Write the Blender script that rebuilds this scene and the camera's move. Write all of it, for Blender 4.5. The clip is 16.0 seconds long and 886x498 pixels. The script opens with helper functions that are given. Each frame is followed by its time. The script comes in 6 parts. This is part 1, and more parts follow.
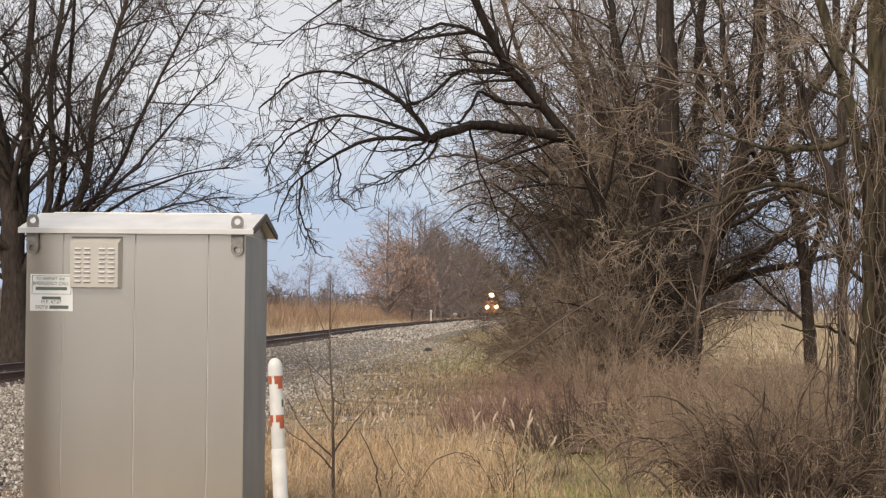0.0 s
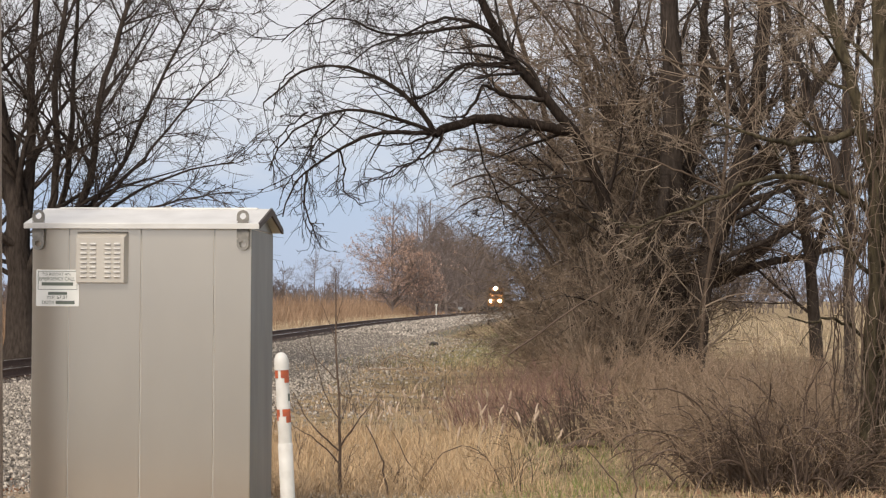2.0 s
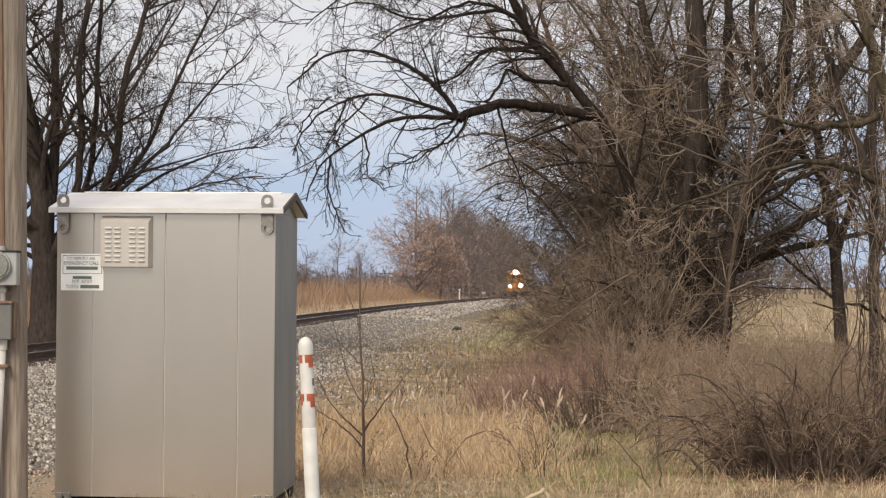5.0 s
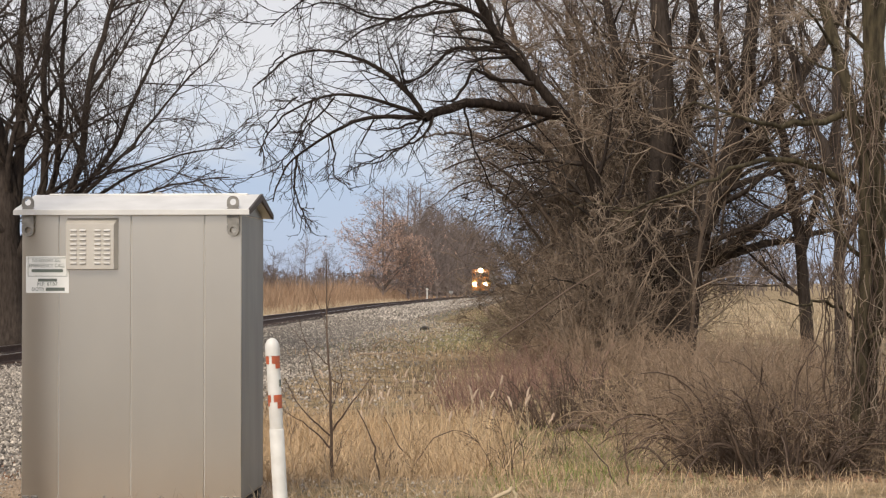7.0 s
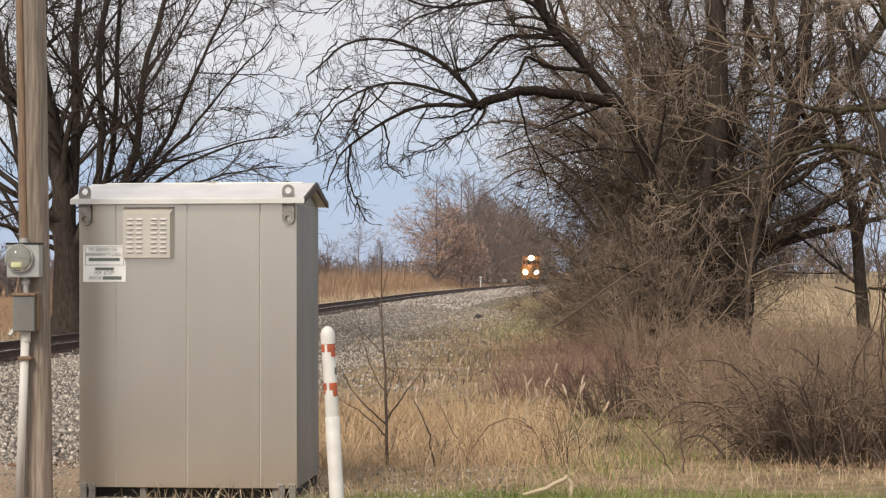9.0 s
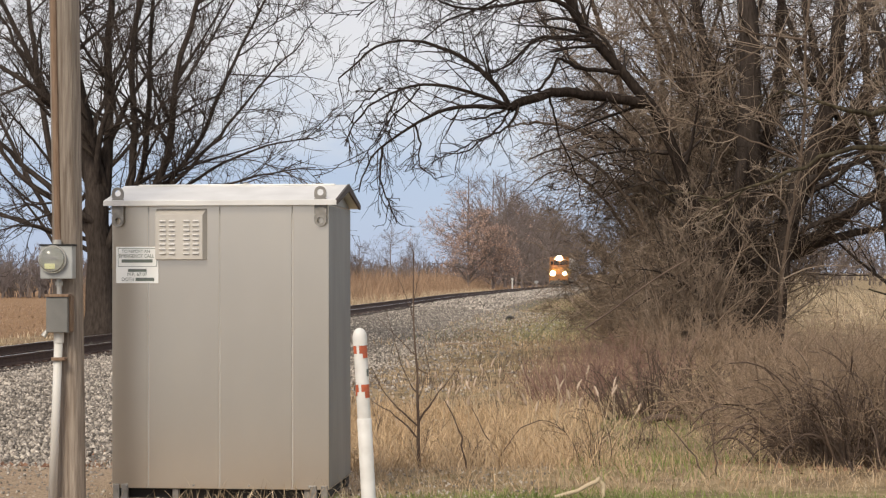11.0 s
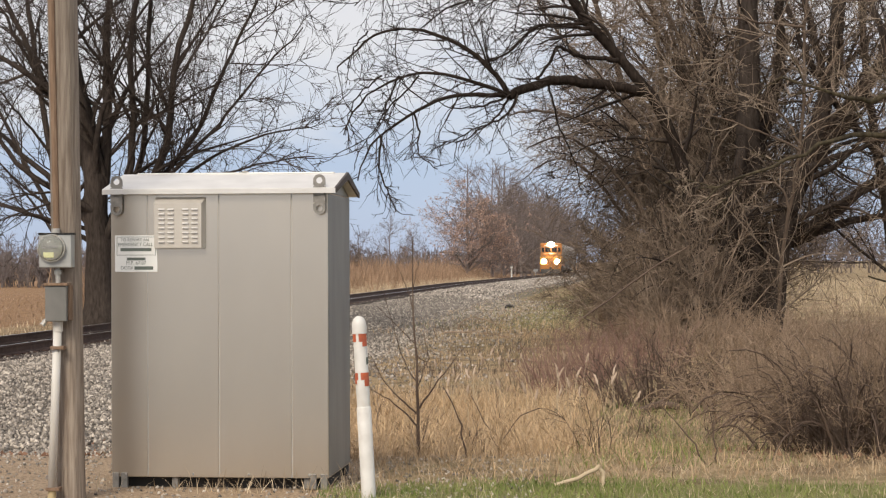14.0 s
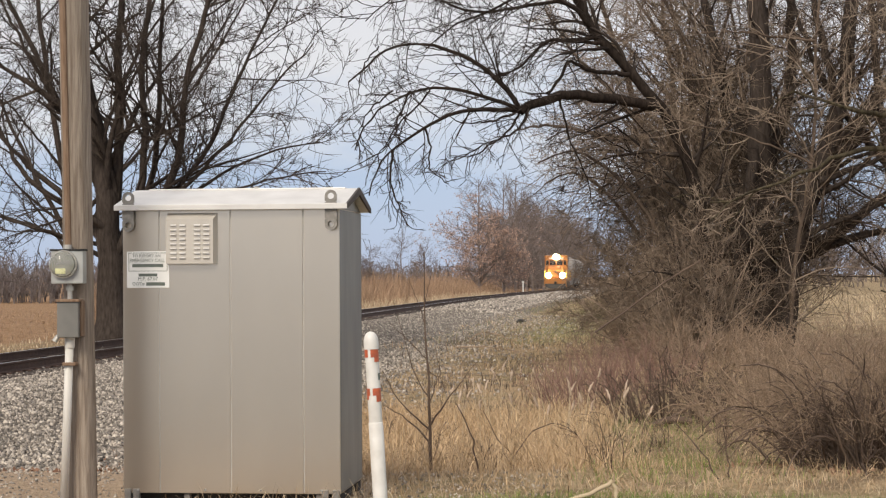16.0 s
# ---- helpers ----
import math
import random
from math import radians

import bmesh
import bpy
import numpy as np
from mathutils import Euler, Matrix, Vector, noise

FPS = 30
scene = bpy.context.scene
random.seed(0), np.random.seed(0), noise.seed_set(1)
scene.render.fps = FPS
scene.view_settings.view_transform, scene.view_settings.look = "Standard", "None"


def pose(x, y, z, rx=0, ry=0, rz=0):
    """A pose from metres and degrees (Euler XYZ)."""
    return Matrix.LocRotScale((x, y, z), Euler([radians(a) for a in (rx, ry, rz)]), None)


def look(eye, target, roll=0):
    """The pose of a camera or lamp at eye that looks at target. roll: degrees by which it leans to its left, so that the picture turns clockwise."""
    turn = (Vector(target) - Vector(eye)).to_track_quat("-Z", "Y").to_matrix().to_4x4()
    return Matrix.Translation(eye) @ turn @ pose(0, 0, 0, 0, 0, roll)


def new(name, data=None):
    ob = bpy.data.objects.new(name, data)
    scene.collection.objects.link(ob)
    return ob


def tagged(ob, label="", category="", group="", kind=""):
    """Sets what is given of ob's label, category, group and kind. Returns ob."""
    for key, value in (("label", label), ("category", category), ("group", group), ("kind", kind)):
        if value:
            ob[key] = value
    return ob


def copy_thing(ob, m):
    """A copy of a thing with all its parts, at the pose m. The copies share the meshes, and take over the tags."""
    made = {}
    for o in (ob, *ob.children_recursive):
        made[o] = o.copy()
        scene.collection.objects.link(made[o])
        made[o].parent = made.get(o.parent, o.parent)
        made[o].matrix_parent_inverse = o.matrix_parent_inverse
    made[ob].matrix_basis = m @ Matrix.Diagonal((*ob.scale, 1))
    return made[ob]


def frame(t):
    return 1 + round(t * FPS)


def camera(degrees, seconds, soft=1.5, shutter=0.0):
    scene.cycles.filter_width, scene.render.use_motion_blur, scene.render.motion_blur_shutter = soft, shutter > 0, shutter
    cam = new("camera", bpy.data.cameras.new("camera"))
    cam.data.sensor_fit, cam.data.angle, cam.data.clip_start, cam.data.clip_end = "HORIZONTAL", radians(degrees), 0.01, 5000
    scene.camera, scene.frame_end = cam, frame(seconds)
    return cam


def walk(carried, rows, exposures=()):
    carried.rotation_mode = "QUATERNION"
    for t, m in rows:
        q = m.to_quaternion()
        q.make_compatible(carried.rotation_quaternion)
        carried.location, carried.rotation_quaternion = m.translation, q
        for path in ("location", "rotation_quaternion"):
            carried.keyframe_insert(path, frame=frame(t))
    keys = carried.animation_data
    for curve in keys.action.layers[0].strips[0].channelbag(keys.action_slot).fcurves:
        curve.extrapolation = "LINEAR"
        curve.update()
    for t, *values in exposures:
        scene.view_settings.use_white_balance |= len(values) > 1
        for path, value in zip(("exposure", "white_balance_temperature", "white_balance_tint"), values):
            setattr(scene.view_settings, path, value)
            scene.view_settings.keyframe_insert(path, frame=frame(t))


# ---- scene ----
# Camera: hand-held at eye height beside a rural level crossing, turning a little.
cam = camera(26.75, 16.0, soft=1.25)
PATH = [
    (0.0, look((0.018, -0.030, 1.495), (4.673, 99.818, 4.444), 0.55)),
    (0.5, look((0.010, -0.027, 1.493), (4.321, 99.835, 4.486), 0.57)),
    (1.0, look((0.011, -0.038, 1.491), (4.442, 99.825, 4.291), 0.49)),
    (1.5, look((0.016, -0.022, 1.489), (4.579, 99.841, 4.058), 0.39)),
    (2.0, look((0.013, -0.028, 1.491), (4.407, 99.841, 4.125), 0.28)),
    (2.5, look((0.008, -0.021, 1.495), (3.886, 99.864, 4.328), 0.24)),
    (3.0, look((-0.003, -0.019, 1.497), (3.172, 99.889, 4.381), 0.31)),
    (3.5, look((-0.001, -0.012, 1.493), (2.767, 99.913, 4.222), 0.33)),
    (4.0, look((0.003, -0.008, 1.493), (2.713, 99.930, 3.759), 0.45)),
    (6.5, look((0.009, -0.005, 1.492), (4.499, 99.880, 3.162), 0.08)),
    (7.0, look((0.013, -0.013, 1.496), (4.918, 99.851, 3.277), 0.00)),
    (7.5, look((0.012, -0.016, 1.495), (4.851, 99.851, 3.281), -0.10)),
    (8.0, look((0.009, -0.018, 1.494), (4.174, 99.882, 3.113), -0.14)),
    (8.5, look((0.005, -0.017, 1.493), (3.153, 99.925, 2.861), -0.13)),
    (9.0, look((0.004, -0.013, 1.494), (2.045, 99.959, 2.649), -0.13)),
    (11.5, look((0.001, -0.004, 1.496), (0.231, 99.988, 2.742), -0.09)),
    (12.0, look((0.002, 0.000, 1.494), (0.085, 99.994, 2.604), -0.09)),
    (12.5, look((-0.000, 0.000, 1.500), (0.000, 99.996, 2.439), -0.00)),
    (13.0, look((0.003, 0.002, 1.496), (0.036, 99.999, 2.280), -0.10)),
    (13.5, look((0.005, 0.010, 1.492), (0.207, 100.008, 2.104), -0.18)),
    (14.0, look((0.001, 0.006, 1.491), (0.387, 100.003, 2.122), -0.20)),
    (14.5, look((-0.006, 0.005, 1.490), (0.426, 100.001, 2.287), -0.28)),
    (15.0, look((-0.008, 0.009, 1.493), (0.359, 100.002, 2.631), -0.21)),
    (15.5, look((-0.002, 0.008, 1.495), (0.110, 99.999, 2.855), -0.24)),
    (16.0, look((-0.001, 0.015, 1.495), (-0.222, 100.004, 2.916), -0.33)),
]
walk(cam, PATH)

# ---- light: overcast afternoon, broken pale cloud over blue ----
SUN_ELEV, SUN_TURN = 42.0, 205.0
world = bpy.data.worlds.new("world")
scene.world = world
world.use_nodes = True


def build_sky():
    nt = world.node_tree
    nt.nodes.clear()
    out = nt.nodes.new("ShaderNodeOutputWorld")
    bg = nt.nodes.new("ShaderNodeBackground")
    sky = nt.nodes.new("ShaderNodeTexSky")
    sky.sky_type, sky.sun_disc = "NISHITA", False
    sky.sun_elevation, sky.sun_rotation = radians(SUN_ELEV), radians(SUN_TURN)
    sky.air_density, sky.dust_density = 1.0, 0.6
    dim = nt.nodes.new("ShaderNodeVectorMath")
    dim.operation = "MULTIPLY"
    dim.inputs[1].default_value = (0.125, 0.115, 0.108)
    nt.links.new(sky.outputs[0], dim.inputs[0])
    co = nt.nodes.new("ShaderNodeTexCoord")
    mp = nt.nodes.new("ShaderNodeMapping")
    mp.inputs["Scale"].default_value = (3.0, 3.0, 9.0)
    mp.inputs["Location"].default_value = (0.7, 0.2, 0.35)
    nt.links.new(co.outputs["Generated"], mp.inputs[0])
    no = nt.nodes.new("ShaderNodeTexNoise")
    no.inputs["Scale"].default_value, no.inputs["Detail"].default_value = 1.3, 6.0
    no.inputs["Roughness"].default_value = 0.55
    nt.links.new(mp.outputs[0], no.inputs["Vector"])
    sep = nt.nodes.new("ShaderNodeSeparateXYZ")
    nt.links.new(co.outputs["Generated"], sep.inputs[0])
    up = nt.nodes.new("ShaderNodeMapRange")
    up.inputs["From Min"].default_value, up.inputs["From Max"].default_value = 0.03, 0.15
    up.inputs["To Min"].default_value, up.inputs["To Max"].default_value = -0.24, 0.32
    nt.links.new(sep.outputs["Z"], up.inputs["Value"])
    add = nt.nodes.new("ShaderNodeMath")
    nt.links.new(no.outputs["Fac"], add.inputs[0])
    nt.links.new(up.outputs[0], add.inputs[1])
    ramp = nt.nodes.new("ShaderNodeMapRange")
    ramp.interpolation_type = "SMOOTHSTEP"
    ramp.inputs["From Min"].default_value, ramp.inputs["From Max"].default_value = 0.30, 0.72
    nt.links.new(add.outputs[0], ramp.inputs["Value"])
    cloud = nt.nodes.new("ShaderNodeMix")
    cloud.data_type = "RGBA"
    cloud.inputs[6].default_value = (0.375, 0.475, 0.675, 1)
    cloud.inputs[7].default_value = (0.725, 0.702, 0.72, 1)
    nt.links.new(ramp.outputs[0], cloud.inputs[0])
    mix = nt.nodes.new("ShaderNodeMix")
    mix.data_type = "RGBA"
    mix.inputs[0].default_value = 0.85
    nt.links.new(dim.outputs[0], mix.inputs[6])
    nt.links.new(cloud.outputs[2], mix.inputs[7])
    nt.links.new(mix.outputs[2], bg.inputs["Color"])
    bg.inputs["Strength"].default_value = 1.0
    nt.links.new(bg.outputs[0], out.inputs[0])


build_sky()
sun = new("sun", bpy.data.lights.new("sun", "SUN"))
sun.data.energy, sun.data.angle, sun.data.color = 2.6, radians(22), (1.0, 0.885, 0.73)
sun.matrix_world = look((0, 0, 60), Vector((0, 0, 60)) - 50 * Vector((
    math.sin(radians(SUN_TURN)) * math.cos(radians(SUN_ELEV)),
    math.cos(radians(SUN_TURN)) * math.cos(radians(SUN_ELEV)), math.sin(radians(SUN_ELEV)))))
scene.view_settings.exposure = 0.18

# ---- materials ----
MATS = {}


def mat(name, col, col2=None, scale=8.0, rough=0.8, metal=0.0, bump=0.0, bscale=40.0, rand=0.0, stretch=(1, 1, 1),
        big=0.0, coord="Object", island=False, spec=0.5, rvar=0.0):
    """Two colours mixed by fine noise, a large-scale light-dark drift, bump, and a random shift between pieces."""
    if name in MATS:
        return MATS[name]
    m = bpy.data.materials.new(name)
    m.use_nodes = True
    nt = m.node_tree
    b = nt.nodes["Principled BSDF"]
    b.inputs["Roughness"].default_value, b.inputs["Metallic"].default_value = rough, metal
    b.inputs["Specular IOR Level"].default_value = spec
    co = nt.nodes.new("ShaderNodeTexCoord")
    mp = nt.nodes.new("ShaderNodeMapping")
    mp.inputs["Scale"].default_value = stretch
    nt.links.new(co.outputs[coord], mp.inputs[0])
    no = nt.nodes.new("ShaderNodeTexNoise")
    no.inputs["Scale"].default_value, no.inputs["Detail"].default_value = scale, 5
    nt.links.new(mp.outputs[0], no.inputs["Vector"])
    ra = nt.nodes.new("ShaderNodeMapRange")
    ra.inputs["From Min"].default_value, ra.inputs["From Max"].default_value = 0.32, 0.68
    nt.links.new(no.outputs["Fac"], ra.inputs["Value"])
    mx = nt.nodes.new("ShaderNodeMix")
    mx.data_type = "RGBA"
    mx.inputs[6].default_value = (*col, 1)
    mx.inputs[7].default_value = (*(col2 or col), 1)
    nt.links.new(ra.outputs[0], mx.inputs[0])
    last = mx.outputs[2]
    hs = nt.nodes.new("ShaderNodeHueSaturation")
    nt.links.new(last, hs.inputs["Color"])
    if rvar:
        n4 = nt.nodes.new("ShaderNodeTexNoise")
        n4.inputs["Scale"].default_value, n4.inputs["Detail"].default_value = scale * 2.5, 4
        nt.links.new(mp.outputs[0], n4.inputs["Vector"])
        r4 = nt.nodes.new("ShaderNodeMapRange")
        r4.inputs["From Min"].default_value, r4.inputs["From Max"].default_value = 0.3, 0.7
        r4.inputs["To Min"].default_value, r4.inputs["To Max"].default_value = rough - rvar, rough + rvar
        nt.links.new(n4.outputs["Fac"], r4.inputs["Value"])
        nt.links.new(r4.outputs[0], b.inputs["Roughness"])
    val = None
    if big:
        n2 = nt.nodes.new("ShaderNodeTexNoise")
        n2.inputs["Scale"].default_value, n2.inputs["Detail"].default_value = scale / 9, 3
        nt.links.new(mp.outputs[0], n2.inputs["Vector"])
        r2 = nt.nodes.new("ShaderNodeMapRange")
        r2.inputs["From Min"].default_value, r2.inputs["From Max"].default_value = 0.3, 0.7
        r2.inputs["To Min"].default_value, r2.inputs["To Max"].default_value = 1 - big, 1 + big
        nt.links.new(n2.outputs["Fac"], r2.inputs["Value"])
        val = r2.outputs[0]
    if rand:
        src = nt.nodes.new("ShaderNodeNewGeometry" if island else "ShaderNodeObjectInfo")
        r3 = nt.nodes.new("ShaderNodeMapRange")
        r3.inputs["To Min"].default_value, r3.inputs["To Max"].default_value = 1 - rand, 1 + rand
        nt.links.new(src.outputs["Random Per Island" if island else "Random"], r3.inputs["Value"])
        if val is None:
            val = r3.outputs[0]
        else:
            mu = nt.nodes.new("ShaderNodeMath")
            mu.operation = "MULTIPLY"
            nt.links.new(val, mu.inputs[0])
            nt.links.new(r3.outputs[0], mu.inputs[1])
            val = mu.outputs[0]
    if val is not None:
        nt.links.new(val, hs.inputs["Value"])
    nt.links.new(hs.outputs["Color"], b.inputs["Base Color"])
    if bump:
        n3 = nt.nodes.new("ShaderNodeTexNoise")
        n3.inputs["Scale"].default_value, n3.inputs["Detail"].default_value = bscale, 6
        nt.links.new(mp.outputs[0], n3.inputs["Vector"])
        bp = nt.nodes.new("ShaderNodeBump")
        bp.inputs["Strength"].default_value, bp.inputs["Distance"].default_value = bump, 0.02
        nt.links.new(n3.outputs["Fac"], bp.inputs["Height"])
        nt.links.new(bp.outputs[0], b.inputs["Normal"])
    MATS[name] = m
    return m


def glow(name, col, power):
    m = bpy.data.materials.new(name)
    m.use_nodes = True
    b = m.node_tree.nodes["Principled BSDF"]
    b.inputs["Base Color"].default_value = (*col, 1)
    b.inputs["Emission Color"].default_value = (*col, 1)
    b.inputs["Emission Strength"].default_value = power
    return m


M_STEEL = mat("mill_aluminium", (0.71, 0.645, 0.54), (0.745, 0.68, 0.572), 1.3, 0.295, 1.0, 0.0, 60, big=0.035, stretch=(1.5, 1.5, 0.9), rvar=0.012)
# The case's aluminium again, with the shade of its right side put into the colour.
M_SIDESHADE = mat("side_shade_aluminium", (0.27, 0.275, 0.265), (0.36, 0.365, 0.35), 2.0, 0.5, 0.7, 0.01, 60, big=0.08, stretch=(2, 2, 0.6))
M_ROOF = mat("roof_aluminium", (0.62, 0.61, 0.59), (0.72, 0.71, 0.69), 5.0, 0.5, 0.3, 0.05, 30, big=0.06)
M_DARK = mat("dark_gap", (0.02, 0.02, 0.02), (0.03, 0.028, 0.025), 10, 0.9)
M_GALV = mat("galvanised", (0.38, 0.37, 0.34), (0.5, 0.49, 0.46), 20, 0.55, 0.6, 0.05, 60)
M_WHITE = mat("white_plastic", (0.74, 0.73, 0.70), (0.60, 0.585, 0.55), 9, 0.5, 0, 0.06, 50, big=0.1)
M_ORANGE = mat("orange_tape", (0.52, 0.115, 0.045), (0.36, 0.095, 0.05), 30, 0.4, rand=0.1)
M_POLE = mat("weathered_pole", (0.20, 0.155, 0.12), (0.38, 0.32, 0.26), 7, 0.9, 0, 0.7, 26, big=0.2, stretch=(9, 9, 0.5))
M_RAIL = mat("rusty_rail", (0.06, 0.035, 0.027), (0.10, 0.06, 0.045), 9, 0.75, 0.2, 0.2, 60, big=0.15)
M_RAILTOP = mat("worn_rail_head", (0.46, 0.44, 0.43), (0.55, 0.53, 0.52), 5, 0.32, 0.9)
M_TIE = mat("creosote_tie", (0.035, 0.026, 0.022), (0.07, 0.055, 0.048), 8, 0.95, 0, 0.4, 30, rand=0.25)
M_STONE = mat("ballast_stone", (0.155, 0.134, 0.114), (0.47, 0.42, 0.36), 9, 0.9, 0, 0.2, 60, rand=0.65, island=True)
M_BARK = mat("dark_bark", (0.035, 0.028, 0.024), (0.075, 0.06, 0.051), 6, 0.95, 0, 0.8, 18, big=0.2, stretch=(3, 3, 0.7), spec=0.12)
M_TWIG = mat("twig", (0.042, 0.033, 0.028), (0.088, 0.07, 0.058), 2.0, 0.95, rand=0.35, island=True, spec=0.12)
M_BARKD = mat("wet_black_bark", (0.015, 0.011, 0.009), (0.042, 0.032, 0.026), 6, 0.9, 0, 0.8, 18, big=0.2, stretch=(3, 3, 0.7), spec=0.12)
M_TWIGD = mat("black_twig", (0.028, 0.022, 0.019), (0.06, 0.048, 0.041), 2.0, 0.95, rand=0.3, island=True, spec=0.12)
M_TWIGM = mat("grey_twig", (0.14, 0.106, 0.08), (0.295, 0.23, 0.175), 2.0, 0.95, rand=0.5, island=True, spec=0.12)
M_TWIGB = mat("brown_grey_twig", (0.066, 0.049, 0.038), (0.15, 0.114, 0.088), 2.0, 0.95, rand=0.4, island=True, spec=0.12)
M_TWIGL = mat("pale_twig", (0.21, 0.163, 0.125), (0.32, 0.258, 0.20), 2.0, 0.95, rand=0.35, island=True, spec=0.12)
M_BARKG = mat("greenish_bark", (0.04, 0.033, 0.023), (0.115, 0.095, 0.06), 9, 0.95, 0, 1.0, 30, big=0.35, stretch=(3, 3, 0.6), spec=0.12)

M_BUSH = mat("brown_stems", (0.20, 0.145, 0.105), (0.335, 0.25, 0.178), 3.0, 0.95, rand=0.35, island=True, spec=0.12)
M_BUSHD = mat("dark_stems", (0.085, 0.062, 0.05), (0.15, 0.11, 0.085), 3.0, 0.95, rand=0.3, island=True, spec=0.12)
M_RED = mat("reddish_stems", (0.20, 0.118, 0.097), (0.31, 0.205, 0.168), 3.0, 0.9, rand=0.3, island=True, spec=0.12)
M_REDBANK = mat("russet_weeds", (0.25, 0.165, 0.11), (0.40, 0.285, 0.195), 0.6, 0.95, rand=0.3, island=True, spec=0.12)

# ---- mesh helpers ----


def link_mesh(name, verts, faces, material, parent=None, label="", smooth=False):
    me = bpy.data.meshes.new(name)
    me.from_pydata(verts, [], faces)
    me.update()
    if smooth:
        me.polygons.foreach_set("use_smooth", [True] * len(me.polygons))
    me.materials.append(material)
    ob = new(name, me)
    if parent:
        ob.parent = parent
    if label:
        ob["label"] = label
    return ob


def part(name, bm, material, parent=None, label="", smooth=False):
    me = bpy.data.meshes.new(name)
    bm.to_mesh(me)
    bm.free()
    if smooth:
        me.polygons.foreach_set("use_smooth", [True] * len(me.polygons))
    me.materials.append(material)
    ob = new(name, me)
    if parent:
        ob.parent = parent
    if label:
        ob["label"] = label
    return ob


def box(bm, x0, x1, y0, y1, z0, z1, bev=0.0, m=None):
    r = bmesh.ops.create_cube(bm, size=1.0)
    vs = r["verts"]
    for v in vs:
        v.co = Vector((x0 + (v.co.x + 0.5) * (x1 - x0), y0 + (v.co.y + 0.5) * (y1 - y0), z0 + (v.co.z + 0.5) * (z1 - z0)))
    if bev:
        es = list({e for v in vs for e in v.link_edges})
        r = bmesh.ops.bevel(bm, geom=es, offset=bev, segments=2, affect="EDGES", profile=0.5)
        vs = list({v for f in r["faces"] for v in f.verts} | {v for v in vs if v.is_valid})
    if m is not None:
        bmesh.ops.transform(bm, matrix=m, verts=vs)
    return vs


def rod(bm, p, q, r0, r1=None, n=10):
    """A tapered rod from p to q."""
    p, q = Vector(p), Vector(q)
    r1 = r0 if r1 is None else r1
    res = bmesh.ops.create_cone(bm, cap_ends=True, segments=n, radius1=r0, radius2=r1, depth=(q - p).length)
    rot = (q - p).to_track_quat("Z", "Y").to_matrix().to_4x4()
    bmesh.ops.transform(bm, matrix=Matrix.Translation((p + q) / 2) @ rot, verts=res["verts"])
    return res["verts"]


def bbox(x0, x1, y0, y1, z0, z1, bev=0.0):
    bm = bmesh.new()
    box(bm, x0, x1, y0, y1, z0, z1, bev)
    return bm


def brod(p, q, r0, r1=None, n=12):
    bm = bmesh.new()
    rod(bm, p, q, r0, r1, n)
    return bm


def thing(name, m, label, category, group=""):
    ob = new(name)
    ob.matrix_basis = m
    ob.empty_display_size = 0.2
    return tagged(ob, label, category, group)


# ---- branching ----


def tubes(groups, sides):
    """Verts and faces of tapered tubes: groups of (points M x k x 3, radii M x k)."""
    V, F, base = [], [], 0
    for P, R in groups:
        M, k, _ = P.shape
        if M == 0:
            continue
        T = np.gradient(P, axis=1)
        T /= np.linalg.norm(T, axis=2, keepdims=True) + 1e-9
        ref = np.where(np.abs(T[:, :1, 2:3]) > 0.8, np.array([1.0, 0, 0]), np.array([0, 0, 1.0]))
        A = np.cross(T, np.broadcast_to(ref, T.shape))
        A /= np.linalg.norm(A, axis=2, keepdims=True) + 1e-9
        B = np.cross(T, A)
        ang = np.arange(sides) * 2 * np.pi / sides
        ring = P[:, :, None] + R[:, :, None, None] * (np.cos(ang)[:, None] * A[:, :, None] + np.sin(ang)[:, None] * B[:, :, None])
        V.append(ring.reshape(-1, 3))
        i = base + (np.arange(M) * k * sides)[:, None, None] + (np.arange(k - 1) * sides)[None, :, None]
        s = np.arange(sides)[None, None, :]
        s2 = (s + 1) % sides
        F.append(np.stack([i + s, i + s2, i + s2 + sides, i + s + sides], -1).reshape(-1, 4))
        base += M * k * sides
    return np.concatenate(V), np.concatenate(F)


def quads(name, V, F, material, parent=None, label="", smooth=True):
    """A mesh of many quads (or triangles), filled in one go."""
    me = bpy.data.meshes.new(name)
    n = F.shape[1]
    me.vertices.add(len(V))
    me.vertices.foreach_set("co", np.asarray(V, np.float32).ravel())
    me.loops.add(F.size)
    me.loops.foreach_set("vertex_index", F.astype(np.int32).ravel())
    me.polygons.add(len(F))
    me.polygons.foreach_set("loop_start", np.arange(0, F.size, n, dtype=np.int32))
    if smooth:
        me.polygons.foreach_set("use_smooth", np.ones(len(F), bool))
    me.update(calc_edges=True)
    me.materials.append(material)
    ob = new(name, me)
    if parent:
        ob.parent = parent
    if label:
        ob["label"] = label
    return ob


def curve_pts(pts, k):
    """k points along a smooth line through pts."""
    pts = np.array(pts, float)
    s = np.r_[0, np.cumsum(np.linalg.norm(np.diff(pts, axis=0), axis=1))]
    t = np.linspace(0, s[-1], k)
    out = np.stack([np.interp(t, s, pts[:, i]) for i in range(3)], 1)
    for _ in range(2):
        out[1:-1] = 0.25 * out[:-2] + 0.5 * out[1:-1] + 0.25 * out[2:]
    return out


def limb(pts, r0, r1, k=14, wob=0.0, rng=None):
    P = curve_pts(pts, k)
    if wob:
        P[1:] += rng.normal(0, wob, (k - 1, 3))
    return P[None], (r0 + (r1 - r0) * np.linspace(0, 1, k) ** 0.8)[None]


